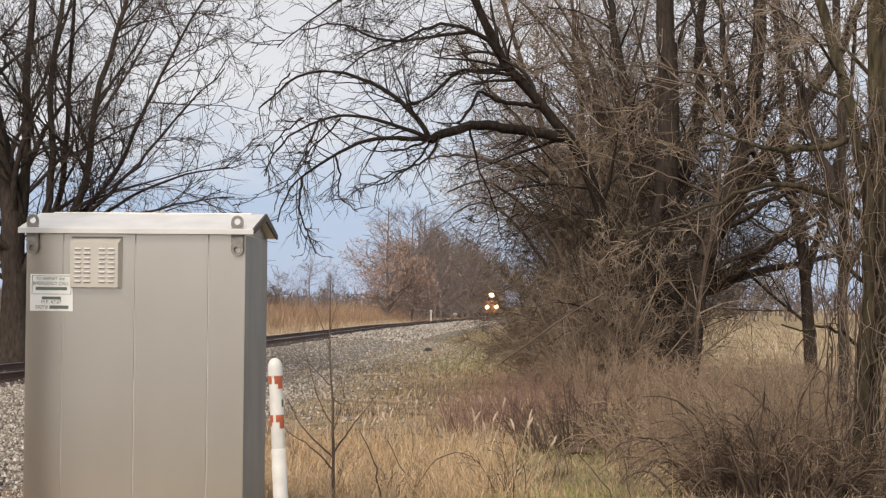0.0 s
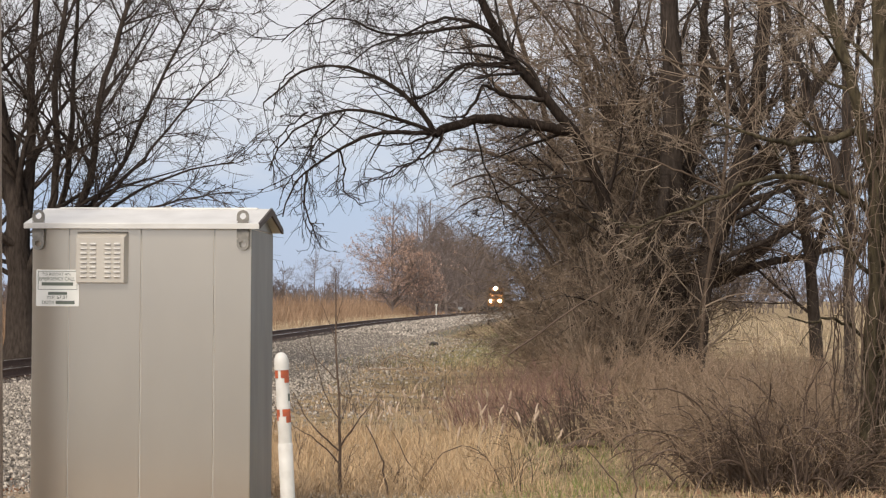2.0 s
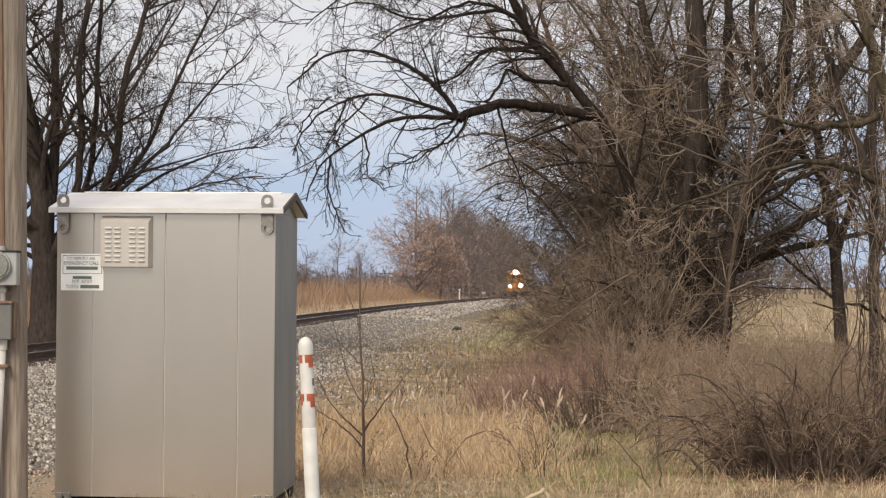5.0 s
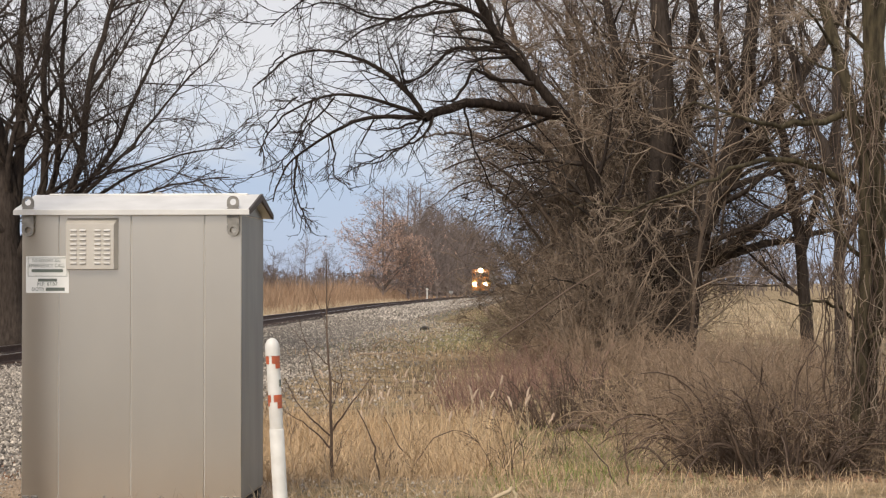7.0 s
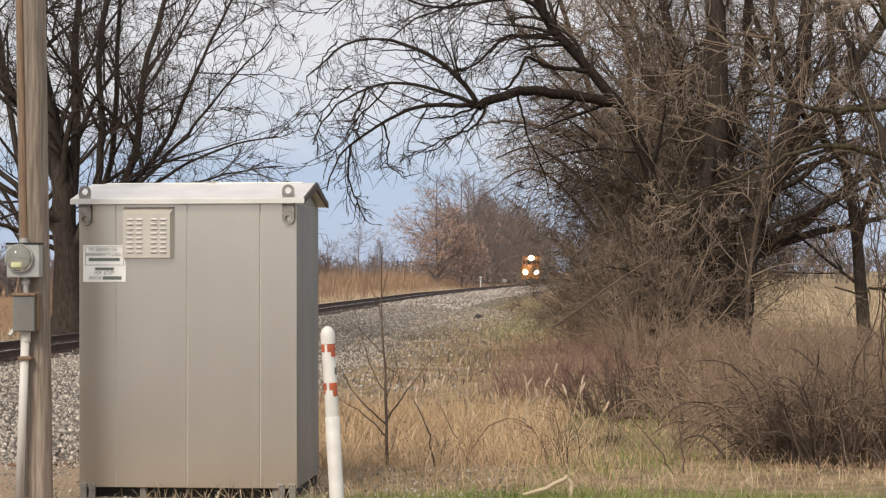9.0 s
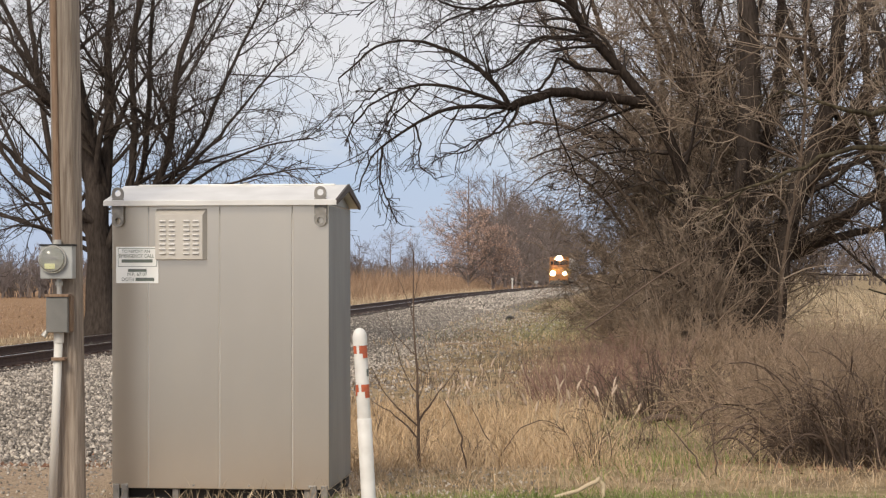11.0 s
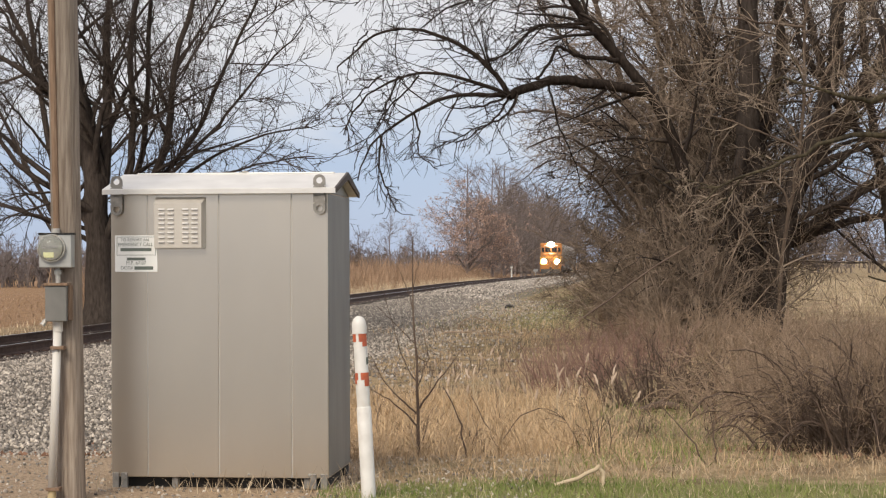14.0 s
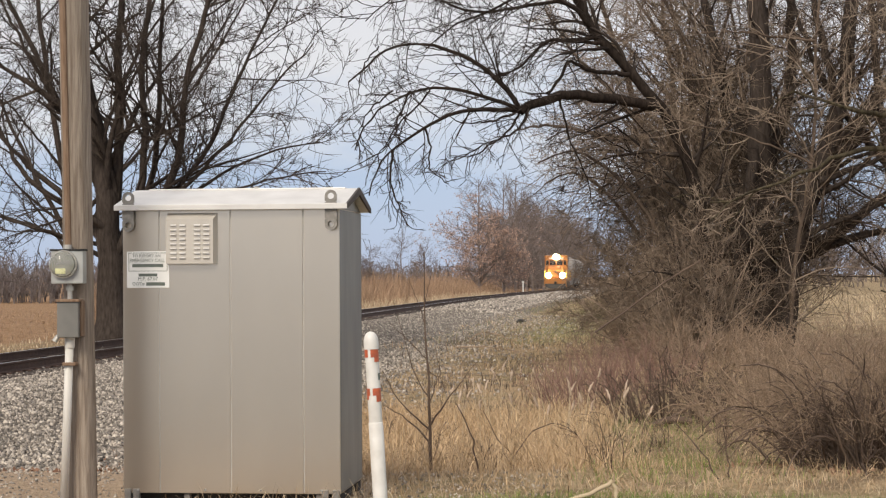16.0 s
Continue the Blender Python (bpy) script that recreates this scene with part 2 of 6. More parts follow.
def shoots(rng, P, R, per, u0, u1, spread, length, k, wiggle, lift, ratio, rmin=0.004, shrink=0.5, tip=0.35, curl=0.55):
    """Side shoots on the branches P, R: per of each, between u0 and u1 of its length; length is a share of the parent's."""
    M, kp, _ = P.shape
    plen = np.linalg.norm(np.diff(P, axis=1), axis=2).sum(1)
    n = M * per
    idx = np.sort(rng.choice(M, n, p=plen ** 0.6 / (plen ** 0.6).sum()))
    u = u0 + (u1 - u0) * rng.random(n)
    f = u * (kp - 1)
    i0 = np.minimum(f.astype(int), kp - 2)
    w = (f - i0)[:, None]
    start = P[idx, i0] * (1 - w) + P[idx, i0 + 1] * w
    rad = R[idx, i0] * (1 - w[:, 0]) + R[idx, i0 + 1] * w[:, 0]
    tan = P[idx, i0 + 1] - P[idx, i0]
    tan /= np.linalg.norm(tan, axis=1, keepdims=True) + 1e-9
    rnd = rng.normal(size=(n, 3))
    rnd -= (rnd * tan).sum(1, keepdims=True) * tan
    rnd /= np.linalg.norm(rnd, axis=1, keepdims=True) + 1e-9
    a = np.radians(spread) * (0.6 + 0.8 * rng.random(n))[:, None]
    d = np.cos(a) * tan + np.sin(a) * rnd
    L = length * plen[idx] * (1 - shrink * u) * (0.55 + 0.9 * rng.random(n))
    step = (L / (k - 1))[:, None]
    out = np.empty((n, k, 3))
    out[:, 0] = start
    arc = rng.normal(0, curl / k, (n, 3))
    for j in range(1, k):
        d = d + arc + rng.normal(0, wiggle, (n, 3)) + np.array([0, 0, lift])
        d /= np.linalg.norm(d, axis=1, keepdims=True)
        out[:, j] = out[:, j - 1] + d * step
    r = np.maximum(np.minimum(rad * ratio, 0.02 * L), rmin)[:, None] * np.linspace(1, tip, k)[None]
    r = np.maximum(r - (r[:, :1] - rmin) * 0.6 * np.linspace(0, 1, k), rmin * tip)
    return out, r


def cat(*gs):
    k = gs[0][0].shape[1]
    return np.concatenate([g[0] for g in gs]), np.concatenate([g[1] for g in gs])


# ---- ground ----
# Track: near rail runs along x = -11.34 + 0.1082 y; p is the distance to its side, towards the camera.
SL = 0.1082
CS = 1 / math.sqrt(1 + SL * SL)


def across(x, y):
    return (x + 11.34 - SL * y) * CS


def sstep(a, b, x):
    t = np.clip((x - a) / (b - a), 0, 1)
    return t * t * (3 - 2 * t)


def fall(y):
    """How far the line and the land have dropped below the crossing at y."""
    return 0.0036 * (np.clip(y, 125, 460) - 125)


def ground_z(x, y):
    """Height of the ground: embankment, ditch, the raised verge by the crossing, fields falling away."""
    x, y = np.asarray(x, float), np.asarray(y, float)
    p = across(x, y)
    right = -0.22 - 0.33 * sstep(0.8, 5.6, p) + 0.12 * sstep(7, 13, p)
    left = -0.22 - 0.25 * sstep(-2.4, -5.0, p)
    z = np.where(p > -0.7, right, left)
    verge = sstep(19.5, 13.6, y + 0.05 * x) * sstep(1.5, 6.0, p)
    z = z * (1 - verge)
    z = z - 1.7 * sstep(-25, -90, p)
    z = z - fall(y)
    z = z + 0.05 * np.sin(x * 0.9 + y * 0.37) * np.sin(y * 0.53 - x * 0.2) * sstep(3, 8, np.abs(p)) * (1 - 0.6 * verge)
    return z


def build_ground():
    ys = np.r_[-60, -20, -5, 0, 4, 7, np.arange(9, 30, 0.35), np.arange(30, 70, 0.8), np.arange(70, 160, 3), np.arange(160, 420, 12), 500, 700, 1000, 1800, 3500]
    xs = np.r_[-3000, -1500, -800, -400, -200, np.arange(-120, -30, 6), np.arange(-30, -12, 1.2), np.arange(-12, 12, 0.3), np.arange(12, 40, 1.2), np.arange(40, 120, 6), 200, 400, 800, 1500, 3000]
    X, Y = np.meshgrid(xs, ys)
    Z = ground_z(X, Y)
    V = np.stack([X, Y, Z], -1).reshape(-1, 3)
    nx, ny = len(xs), len(ys)
    i = (np.arange(ny - 1)[:, None] * nx + np.arange(nx - 1)[None]).ravel()
    F = np.stack([i, i + 1, i + 1 + nx, i + nx], 1)
    m = bpy.data.materials.new("ground_mix")
    ob = quads("ground", V, F, m)
    p = across(V[:, 0], V[:, 1])
    y = V[:, 1] + 0.05 * V[:, 0]
    gravel = sstep(6.3, 4.9, p + 0.4 * sstep(40, 85, V[:, 1])) * sstep(-4.2, -3.2, p)
    sand = sstep(20.5, 16.0, y) * sstep(9.9, 8.9, p - 0.12 * (13 - y)) * sstep(3.0, 5.0, p)
    green = sstep(12.75, 12.3, y) * sstep(9.2, 9.8, p) + 0.6 * sstep(6, 7.5, p) * sstep(14, 9, p) * sstep(40, 60, y) * sstep(130, 100, y)
    field = sstep(-6, -9, p)
    for nm, val in (("gravel", gravel), ("sand", sand), ("green", green), ("field", field)):
        at = ob.data.attributes.new(nm, "FLOAT", "POINT")
        at.data.foreach_set("value", val.astype(np.float32))
    m.use_nodes = True
    nt = m.node_tree
    b = nt.nodes["Principled BSDF"]
    b.inputs["Roughness"].default_value = 0.95
    b.inputs["Specular IOR Level"].default_value = 0.2
    co = nt.nodes.new("ShaderNodeTexCoord")

    def noise_at(sc, det=5):
        n = nt.nodes.new("ShaderNodeTexNoise")
        n.inputs["Scale"].default_value, n.inputs["Detail"].default_value = sc, det
        nt.links.new(co.outputs["Object"], n.inputs["Vector"])
        return n.outputs["Fac"]

    def ramp(src, lo, hi, a=0.0, c=1.0):
        r = nt.nodes.new("ShaderNodeMapRange")
        for key, v in (("From Min", lo), ("From Max", hi), ("To Min", a), ("To Max", c)):
            r.inputs[key].default_value = v
        nt.links.new(src, r.inputs["Value"])
        return r.outputs[0]

    def mixc(f, a, c):
        x = nt.nodes.new("ShaderNodeMix")
        x.data_type = "RGBA"
        nt.links.new(f, x.inputs[0])
        for sock, v in ((x.inputs[6], a), (x.inputs[7], c)):
            if isinstance(v, tuple):
                sock.default_value = (*v, 1)
            else:
                nt.links.new(v, sock)
        return x.outputs[2]

    def zone(nm):
        a = nt.nodes.new("ShaderNodeAttribute")
        a.attribute_name = nm
        s = nt.nodes.new("ShaderNodeMath")
        s.operation = "MULTIPLY_ADD"
        s.inputs[1].default_value, s.inputs[2].default_value = 0.7, -0.35
        nt.links.new(noise_at(2.2, 6), s.inputs[0])
        t = nt.nodes.new("ShaderNodeMath")
        nt.links.new(a.outputs["Fac"], t.inputs[0])
        nt.links.new(s.outputs[0], t.inputs[1])
        return ramp(t.outputs[0], 0.35, 0.65)

    fine, mid, big = noise_at(38), noise_at(5), noise_at(0.35)
    dead = mixc(ramp(fine, 0.35, 0.65), (0.24, 0.165, 0.095), (0.47, 0.355, 0.22))
    dead = mixc(ramp(big, 0.35, 0.65), dead, mixc(ramp(mid, 0.4, 0.6), (0.19, 0.155, 0.075), (0.34, 0.265, 0.16)))
    dead = mixc(ramp(noise_at(1.3, 6), 0.5, 0.62, 0.0, 0.65), dead, (0.12, 0.085, 0.055))
    col = mixc(zone("green"), dead, mixc(ramp(fine, 0.35, 0.65), (0.16, 0.155, 0.06), (0.28, 0.25, 0.12)))
    col = mixc(zone("field"), col, mixc(ramp(mid, 0.35, 0.65), (0.20, 0.115, 0.06), (0.34, 0.22, 0.125)))
    col = mixc(zone("sand"), col, mixc(ramp(fine, 0.35, 0.65), (0.25, 0.18, 0.12), (0.42, 0.325, 0.23)))
    col = mixc(zone("gravel"), col, mixc(ramp(noise_at(22), 0.4, 0.6), (0.075, 0.065, 0.056), (0.25, 0.222, 0.19)))
    nt.links.new(col, b.inputs["Base Color"])
    bp = nt.nodes.new("ShaderNodeBump")
    bp.inputs["Strength"].default_value, bp.inputs["Distance"].default_value = 0.8, 0.05
    nt.links.new(fine, bp.inputs["Height"])
    nt.links.new(bp.outputs[0], b.inputs["Normal"])
    tagged(ob, "rough ground of dead grass, ballast, sand and stubble field", "ground", kind="structure")


build_ground()


M_ROAD = mat("worn_asphalt", (0.10, 0.098, 0.095), (0.17, 0.166, 0.16), 60, 0.9, 0, 0.3, 120, big=0.15)


def build_road():
    """The country road from which the scene is watched; it shows only as a reflection."""
    xs = [-80 + 4 * i for i in range(41)]
    prof = ((1.2, -0.12), (1.2, 0.03), (5.3, 0.09), (9.4, 0.03), (9.4, -0.12))
    n = len(prof)
    V = [(x, y, z) for x in xs for y, z in prof]
    F = [(j * n + i, (j + 1) * n + i, (j + 1) * n + i + 1, j * n + i + 1) for j in range(len(xs) - 1) for i in range(n - 1)]
    tagged(link_mesh("road", V, F, M_ROAD), "worn grey asphalt country road", "road", kind="structure")


build_road()


# ---- railway track ----
def bend(y):
    """The line eases to the left far out."""
    return -2.2e-5 * max(0.0, y - 150.0) ** 2


def on_track(y, side=0.0, z=0.0):
    """A place beside the near rail's line: side to the camera's side."""
    return Vector((-11.34 + SL * y + bend(y) + side * CS, y - side * SL * CS, z - float(fall(y))))


TRACK_TURN = -math.degrees(math.atan(SL))


def rail_profile():
    return ((-0.075, -0.17), (0.075, -0.17), (0.075, -0.155), (0.012, -0.135), (0.012, -0.045), (0.036, -0.03), (0.036, -0.004), (0.03, 0.0),
            (-0.03, 0.0), (-0.036, -0.004), (-0.036, -0.03), (-0.012, -0.045), (-0.012, -0.135), (-0.075, -0.155))


def build_track():
    track = thing("railway_track", pose(0, 0, 0), "single railway track with rusty rails on dark wooden ties", "railway track")
    tagged(track, kind="structure")
    prof = rail_profile()
    ys = [5.0, 60.0, 125.0, 150.0] + [150 + 25 * i for i in range(1, 23)]
    n = len(prof)
    for side in (0.0, -1.435 - 0.07):
        V = [on_track(y, side + a, h) for y in ys for (a, h) in prof]
        F = [(j * n + i, j * n + (i + 1) % n, (j + 1) * n + (i + 1) % n, (j + 1) * n + i) for j in range(len(ys) - 1) for i in range(n)]
        rail = link_mesh("rail", V, F, M_RAIL, track)
        V = [on_track(y, side + a, 0.003) for y in ys for a in (-0.027, 0.027)]
        link_mesh("running_surface", V, [(2 * j, 2 * j + 1, 2 * j + 3, 2 * j + 2) for j in range(len(ys) - 1)], M_RAILTOP, rail, "polished steel rail head")
    proto = part("tie", bbox(-1.3, 1.3, -0.115, 0.115, -0.18, 0.0, 0.012), M_TIE, track)
    plate = part("tie_plate", bbox(-0.17, 0.17, -0.09, 0.09, -0.012, 0.012), M_RAIL, track)
    rng = random.Random(3)
    V, F = [], []
    y, count = 14.0, 0
    while y < 420:
        m = Matrix.Translation(on_track(y, -0.752, -0.185)) @ pose(0, 0, 0, 0, 0, TRACK_TURN + rng.uniform(-1.5, 1.5))
        if count < 280:
            ob = proto if count == 0 else new("tie", proto.data)
            ob.parent = track
            ob.matrix_basis = m
            if count < 130:
                pl = plate if count == 0 else new("tie_plate", plate.data)
                pl.parent = track
                pl.matrix_basis = Matrix.Translation(on_track(y, 0.0, -0.178)) @ pose(0, 0, 0, 0, 0, TRACK_TURN)
        else:
            b0 = len(V)
            V += [m @ Vector((sx, sy, sz)) for sx in (-1.3, 1.3) for sy in (-0.115, 0.115) for sz in (-0.18, 0.0)]
            F += [tuple(b0 + q for q in f) for f in ((0, 1, 3, 2), (4, 6, 7, 5), (0, 4, 5, 1), (2, 3, 7, 6), (1, 5, 7, 3))]
        y += 0.52
        count += 1
    tagged(link_mesh("far_ties", V, F, M_TIE, track), kind="stuff")


build_track()


def scatter(rng, n, x0, x1, y0, y1, keep):
    """About n places in a box of ground, thinned by keep(x, y)."""
    x, y = rng.uniform(x0, x1, n), rng.uniform(y0, y1, n)
    ok = rng.random(n) < keep(x, y)
    return x[ok], y[ok]


def track_scatter(rng, n, p0, p1, y0, y1, power=1.0):
    """Places along the track: p across it, denser near y0."""
    y = y0 + (y1 - y0) * rng.random(n) ** power
    p = rng.uniform(p0, p1, n)
    x = -11.34 + SL * y + p / CS - 2.2e-5 * np.maximum(0, y - 150) ** 2
    return x, y, p


def stones(name, rng, x, y, size, material, label, z=None):
    """Angular stones: dented octahedra, half sunk."""
    n = len(x)
    zz = ground_z(x, y) if z is None else z
    octa = np.array([(1, 0, 0), (0, 1, 0), (-1, 0, 0), (0, -1, 0), (0, 0, 1), (0, 0, -1.0)])
    tri = np.array([(0, 1, 4), (1, 2, 4), (2, 3, 4), (3, 0, 4), (1, 0, 5), (2, 1, 5), (3, 2, 5), (0, 3, 5)])
    s = size * rng.uniform(0.45, 1.35, (n, 1, 1)) * rng.uniform(0.6, 1.25, (n, 1, 3))
    v = octa[None] * s * rng.uniform(0.7, 1.3, (n, 6, 1)) + rng.normal(0, 0.15, (n, 6, 3)) * size
    a = rng.uniform(0, 6.283, n)
    b = rng.uniform(-0.8, 0.8, n)
    c_, s_ = np.cos(b)[:, None], np.sin(b)[:, None]
    v = np.stack([v[..., 0] * c_ - v[..., 2] * s_, v[..., 1], v[..., 0] * s_ + v[..., 2] * c_], -1)
    c_, s_ = np.cos(a)[:, None], np.sin(a)[:, None]
    v = np.stack([v[..., 0] * c_ - v[..., 1] * s_, v[..., 0] * s_ + v[..., 1] * c_, v[..., 2]], -1)
    v += np.stack([x, y, zz + size * 0.25], -1)[:, None]
    F = (tri[None] + 6 * np.arange(n)[:, None, None]).reshape(-1, 3)
    ob = quads(name, v.reshape(-1, 3), F, material, smooth=False)
    return tagged(ob, label, "gravel", kind="stuff")


def build_ballast():
    rng = np.random.default_rng(5)
    x1, y1, p1 = track_scatter(rng, 40000, 0.15, 6.2, 17, 42)
    k = rng.random(len(x1)) < np.clip((6.3 - p1 + rng.normal(0, 0.4, len(x1))) / 1.2, 0, 1)
    x2, y2, p2 = track_scatter(rng, 16000, -0.1, 6.6, 42, 100, 1.3)
    k2 = rng.random(len(x2)) < np.clip((6.5 - 0.5 * sstep(40, 85, y2) - p2 + rng.normal(0, 0.5, len(x2))) / 1.5, 0, 1)
    x5, y5, p5 = track_scatter(rng, 15000, 4.6, 9.6, 24, 95, 1.2)
    k5 = rng.random(len(x5)) < np.clip((9.4 - p5) / 4.4, 0, 1) ** 1.3
    stones("strewn_stones", rng, x5[k5], y5[k5], 0.036, M_STONE, "stray ballast stones strewn at the embankment foot")
    stones("ballast", rng, np.r_[x1[k], x2[k2]], np.r_[y1[k], y2[k2]], 0.029, M_STONE, "grey crushed-stone track ballast on the embankment")
    x6, y6, p6 = track_scatter(rng, 4500, 5.6, 10.6, 11.5, 19, 1.0)
    stones("loose_gravel", rng, x6, y6, 0.013, M_STONE, "small loose gravel scattered on the bare sandy ground")
    x4, y4, p4 = track_scatter(rng, 8000, 0.1, 4.0, 92, 240, 1.2)
    stones("far_ballast", rng, x4, y4, 0.085, M_STONE, "grey crushed-stone ballast farther along the line")
    x3, y3, p3 = track_scatter(rng, 6000, -2.3, 0.2, 16, 90, 1.3)
    stones("crib_ballast", rng, x3, y3, 0.045, M_STONE, "grey crushed-stone ballast between the ties", z=-0.215 - fall(y3))


build_ballast()


# ---- signal case ----
M_VENT = mat("vent_paint", (0.50, 0.47, 0.425), (0.56, 0.53, 0.48), 6, 0.5, 0.2, 0.02, 40, big=0.05)
M_EYE = mat("dull_steel", (0.20, 0.19, 0.175), (0.31, 0.295, 0.27), 25, 0.6, 0.4, 0.1, 60)
M_BROWN = mat("brown_plate", (0.05, 0.038, 0.034), (0.075, 0.058, 0.05), 8, 0.6, 0.1, 0.05, 30, big=0.1)
M_SIGN = mat("notice_white", (0.86, 0.87, 0.85), (0.82, 0.83, 0.81), 20, 0.5)
M_INK = mat("notice_ink", (0.10, 0.13, 0.11), (0.16, 0.18, 0.16), 90, 0.7)


def writing(body, size, x, z, parent, material, squeeze=1.0):
    """Flat lettering with the built-in font, on a plate that faces -y."""
    cu = bpy.data.curves.new("lettering", "FONT")
    cu.body, cu.size, cu.align_x, cu.align_y = body, size, "CENTER", "CENTER"
    tmp = new("lettering", cu)
    bpy.context.view_layer.update()
    me = bpy.data.meshes.new_from_object(tmp.evaluated_get(bpy.context.evaluated_depsgraph_get()))
    bpy.data.objects.remove(tmp)
    me.materials.clear()
    me.materials.append(material)
    ob = new("lettering", me)
    ob.parent = parent
    ob.matrix_basis = pose(x, -0.0045, z, 90, 0, 0) @ Matrix.Diagonal((squeeze, 1, 1, 1))
    return ob


def eye_plate(parent, x, ztop):
    """Steel lifting strap with a hole at both ends, standing proud of the eave."""
    bm = bmesh.new()
    r, hole, t = 0.040, 0.021, 0.012
    for zc in (0.078, -0.105):
        ring = []
        for i in range(20):
            a = 2 * math.pi * i / 20
            ca, sa = math.cos(a), math.sin(a)
            k = min(1 / max(abs(ca), 1e-6), 1 / max(abs(sa), 1e-6))
            up = 1 if zc > 0 else -1
            sq = 1.0 if sa * up > 0 else k
            ring.append([bm.verts.new((x + ca * q * w, yy, ztop + zc + sa * q * w)) for q, w, yy in
                         ((r, sq, -0.036), (hole, 1, -0.036), (hole, 1, -0.036 + t), (r, sq, -0.036 + t))])
        for i in range(20):
            a, b = ring[i], ring[(i + 1) % 20]
            for j in range(4):
                bm.faces.new((a[j], a[(j + 1) % 4], b[(j + 1) % 4], b[j]))
    box(bm, x - r, x + r, -0.036, -0.024, ztop - 0.066, ztop + 0.039)
    box(bm, x - r * 0.8, x + r * 0.8, -0.026, 0.002, ztop - 0.06, ztop - 0.03)
    bmesh.ops.recalc_face_normals(bm, faces=bm.faces)
    return part("lifting_eye", bm, M_EYE, parent, "grey steel lifting eye")


def build_case():
    """Aluminium trackside case with a shallow gable roof, louvred vent, lifting eyes and a notice."""
    W, D, H, Z0 = 1.448, 0.93, 1.868, 0.072
    top = Z0 + H
    c = thing("signal_case", pose(-2.143, 12.323, 0.0, 0, 0, -6.0), "plain aluminium trackside signal case with gabled roof", "equipment cabinet")
    part("body", bbox(0, W, 0.004, D, Z0, top, 0.008), M_STEEL, c)
    for i, (a, b) in enumerate(((0.0, 0.167), (0.167, 0.497), (0.497, 0.831), (0.831, 1.0))):
        part("front_panel", bbox(a * W + 0.0006, b * W - 0.0006, -0.004, 0.006, Z0 + 0.004, top - 0.004, 0.0012), M_STEEL, c)
    # Folded lips in a paint of their own, which stands in for the seam highlights.
    for a in (0.167, 0.497, 0.831):
        part("seam_lip", bbox(a * W + 0.002, a * W + 0.008, -0.0065, -0.003, Z0 + 0.006, top - 0.006, 0.001), M_VENT, c, "folded panel edge, its highlight put into the colour")
    # Shade on the side sheet comes from this darker copy of the aluminium.
    part("side_panel", bbox(W - 0.006, W + 0.003, 0.012, D - 0.012, Z0 + 0.01, top - 0.01, 0.002), M_SIDESHADE, c, "side sheet darkened in its colour for shade")
    prof = [(-0.055, 0.0), (-0.055, 0.028), (D / 2, 0.15), (D + 0.055, 0.028), (D + 0.055, 0.0), (D / 2, 0.118)]
    V = [(x, y, top + z) for x in (-0.045, W + 0.06) for (y, z) in prof]
    F = [(0, 1, 2, 5), (5, 2, 3, 4), (6, 11, 8, 7), (11, 10, 9, 8)] + [(i, 6 + i, 6 + (i + 1) % 6, (i + 1) % 6) for i in range(6)]
    link_mesh("roof", V, F, M_ROOF, c, "pale aluminium gabled roof")
    # The gable takes the same darkened aluminium for its shade.
    V = [(x, y, top + z) for x in (0.001, W - 0.001) for (y, z) in ((0.005, -0.001), (D - 0.005, -0.001), (D / 2, 0.116))]
    link_mesh("gable", V, [(0, 2, 1), (3, 4, 5), (0, 3, 5, 2), (1, 2, 5, 4)], M_SIDESHADE, c)
    rim = [(-0.058, -0.004), (-0.058, 0.03), (D / 2, 0.154), (D + 0.058, 0.03), (D + 0.058, -0.004), (D / 2, 0.104)]
    V = [(x, y, top + z) for x in (W + 0.052, W + 0.066) for (y, z) in rim]
    F = [(0, 1, 2, 5), (5, 2, 3, 4), (6, 11, 8, 7), (11, 10, 9, 8)] + [(i, 6 + i, 6 + (i + 1) % 6, (i + 1) % 6) for i in range(6)]
    link_mesh("roof_end_trim", V, F, M_BROWN, c, "dark brown trim along the roof's end")
    part("ridge_cap", bbox(0.06, W - 0.03, D / 2 - 0.03, D / 2 + 0.03, top + 0.142, top + 0.156, 0.004), M_ROOF, c)
    part("ridge_clip", bbox(W * 0.545, W * 0.565, D / 2 - 0.035, D / 2 + 0.03, top + 0.155, top + 0.166, 0.002), M_GALV, c)
    part("eave_lip", bbox(-0.045, W + 0.06, -0.06, -0.054, top - 0.006, top + 0.028, 0.001), M_ROOF, c)
    eye_plate(c, 0.045, top)
    eye_plate(c, W * 0.965, top)
    # louvred vent hood with four columns of eight pressed slots
    vx0, vx1, vz1, vz0 = 0.208 * W, 0.442 * W, top - 0.022, top - 0.362
    V = [(vx0, 0, vz0), (vx1, 0, vz0), (vx1, 0, vz1), (vx0, 0, vz1), (vx0 + 0.004, -0.06, vz0 + 0.004), (vx1 - 0.02, -0.06, vz0 + 0.004), (vx1 - 0.02, -0.06, vz1 - 0.045), (vx0 + 0.004, -0.06, vz1 - 0.045)]
    vent = link_mesh("vent_hood", V, [(4, 5, 6, 7), (0, 1, 5, 4), (1, 2, 6, 5), (2, 3, 7, 6), (3, 0, 4, 7)], M_VENT, c, "grey louvred vent hood")
    sl = None
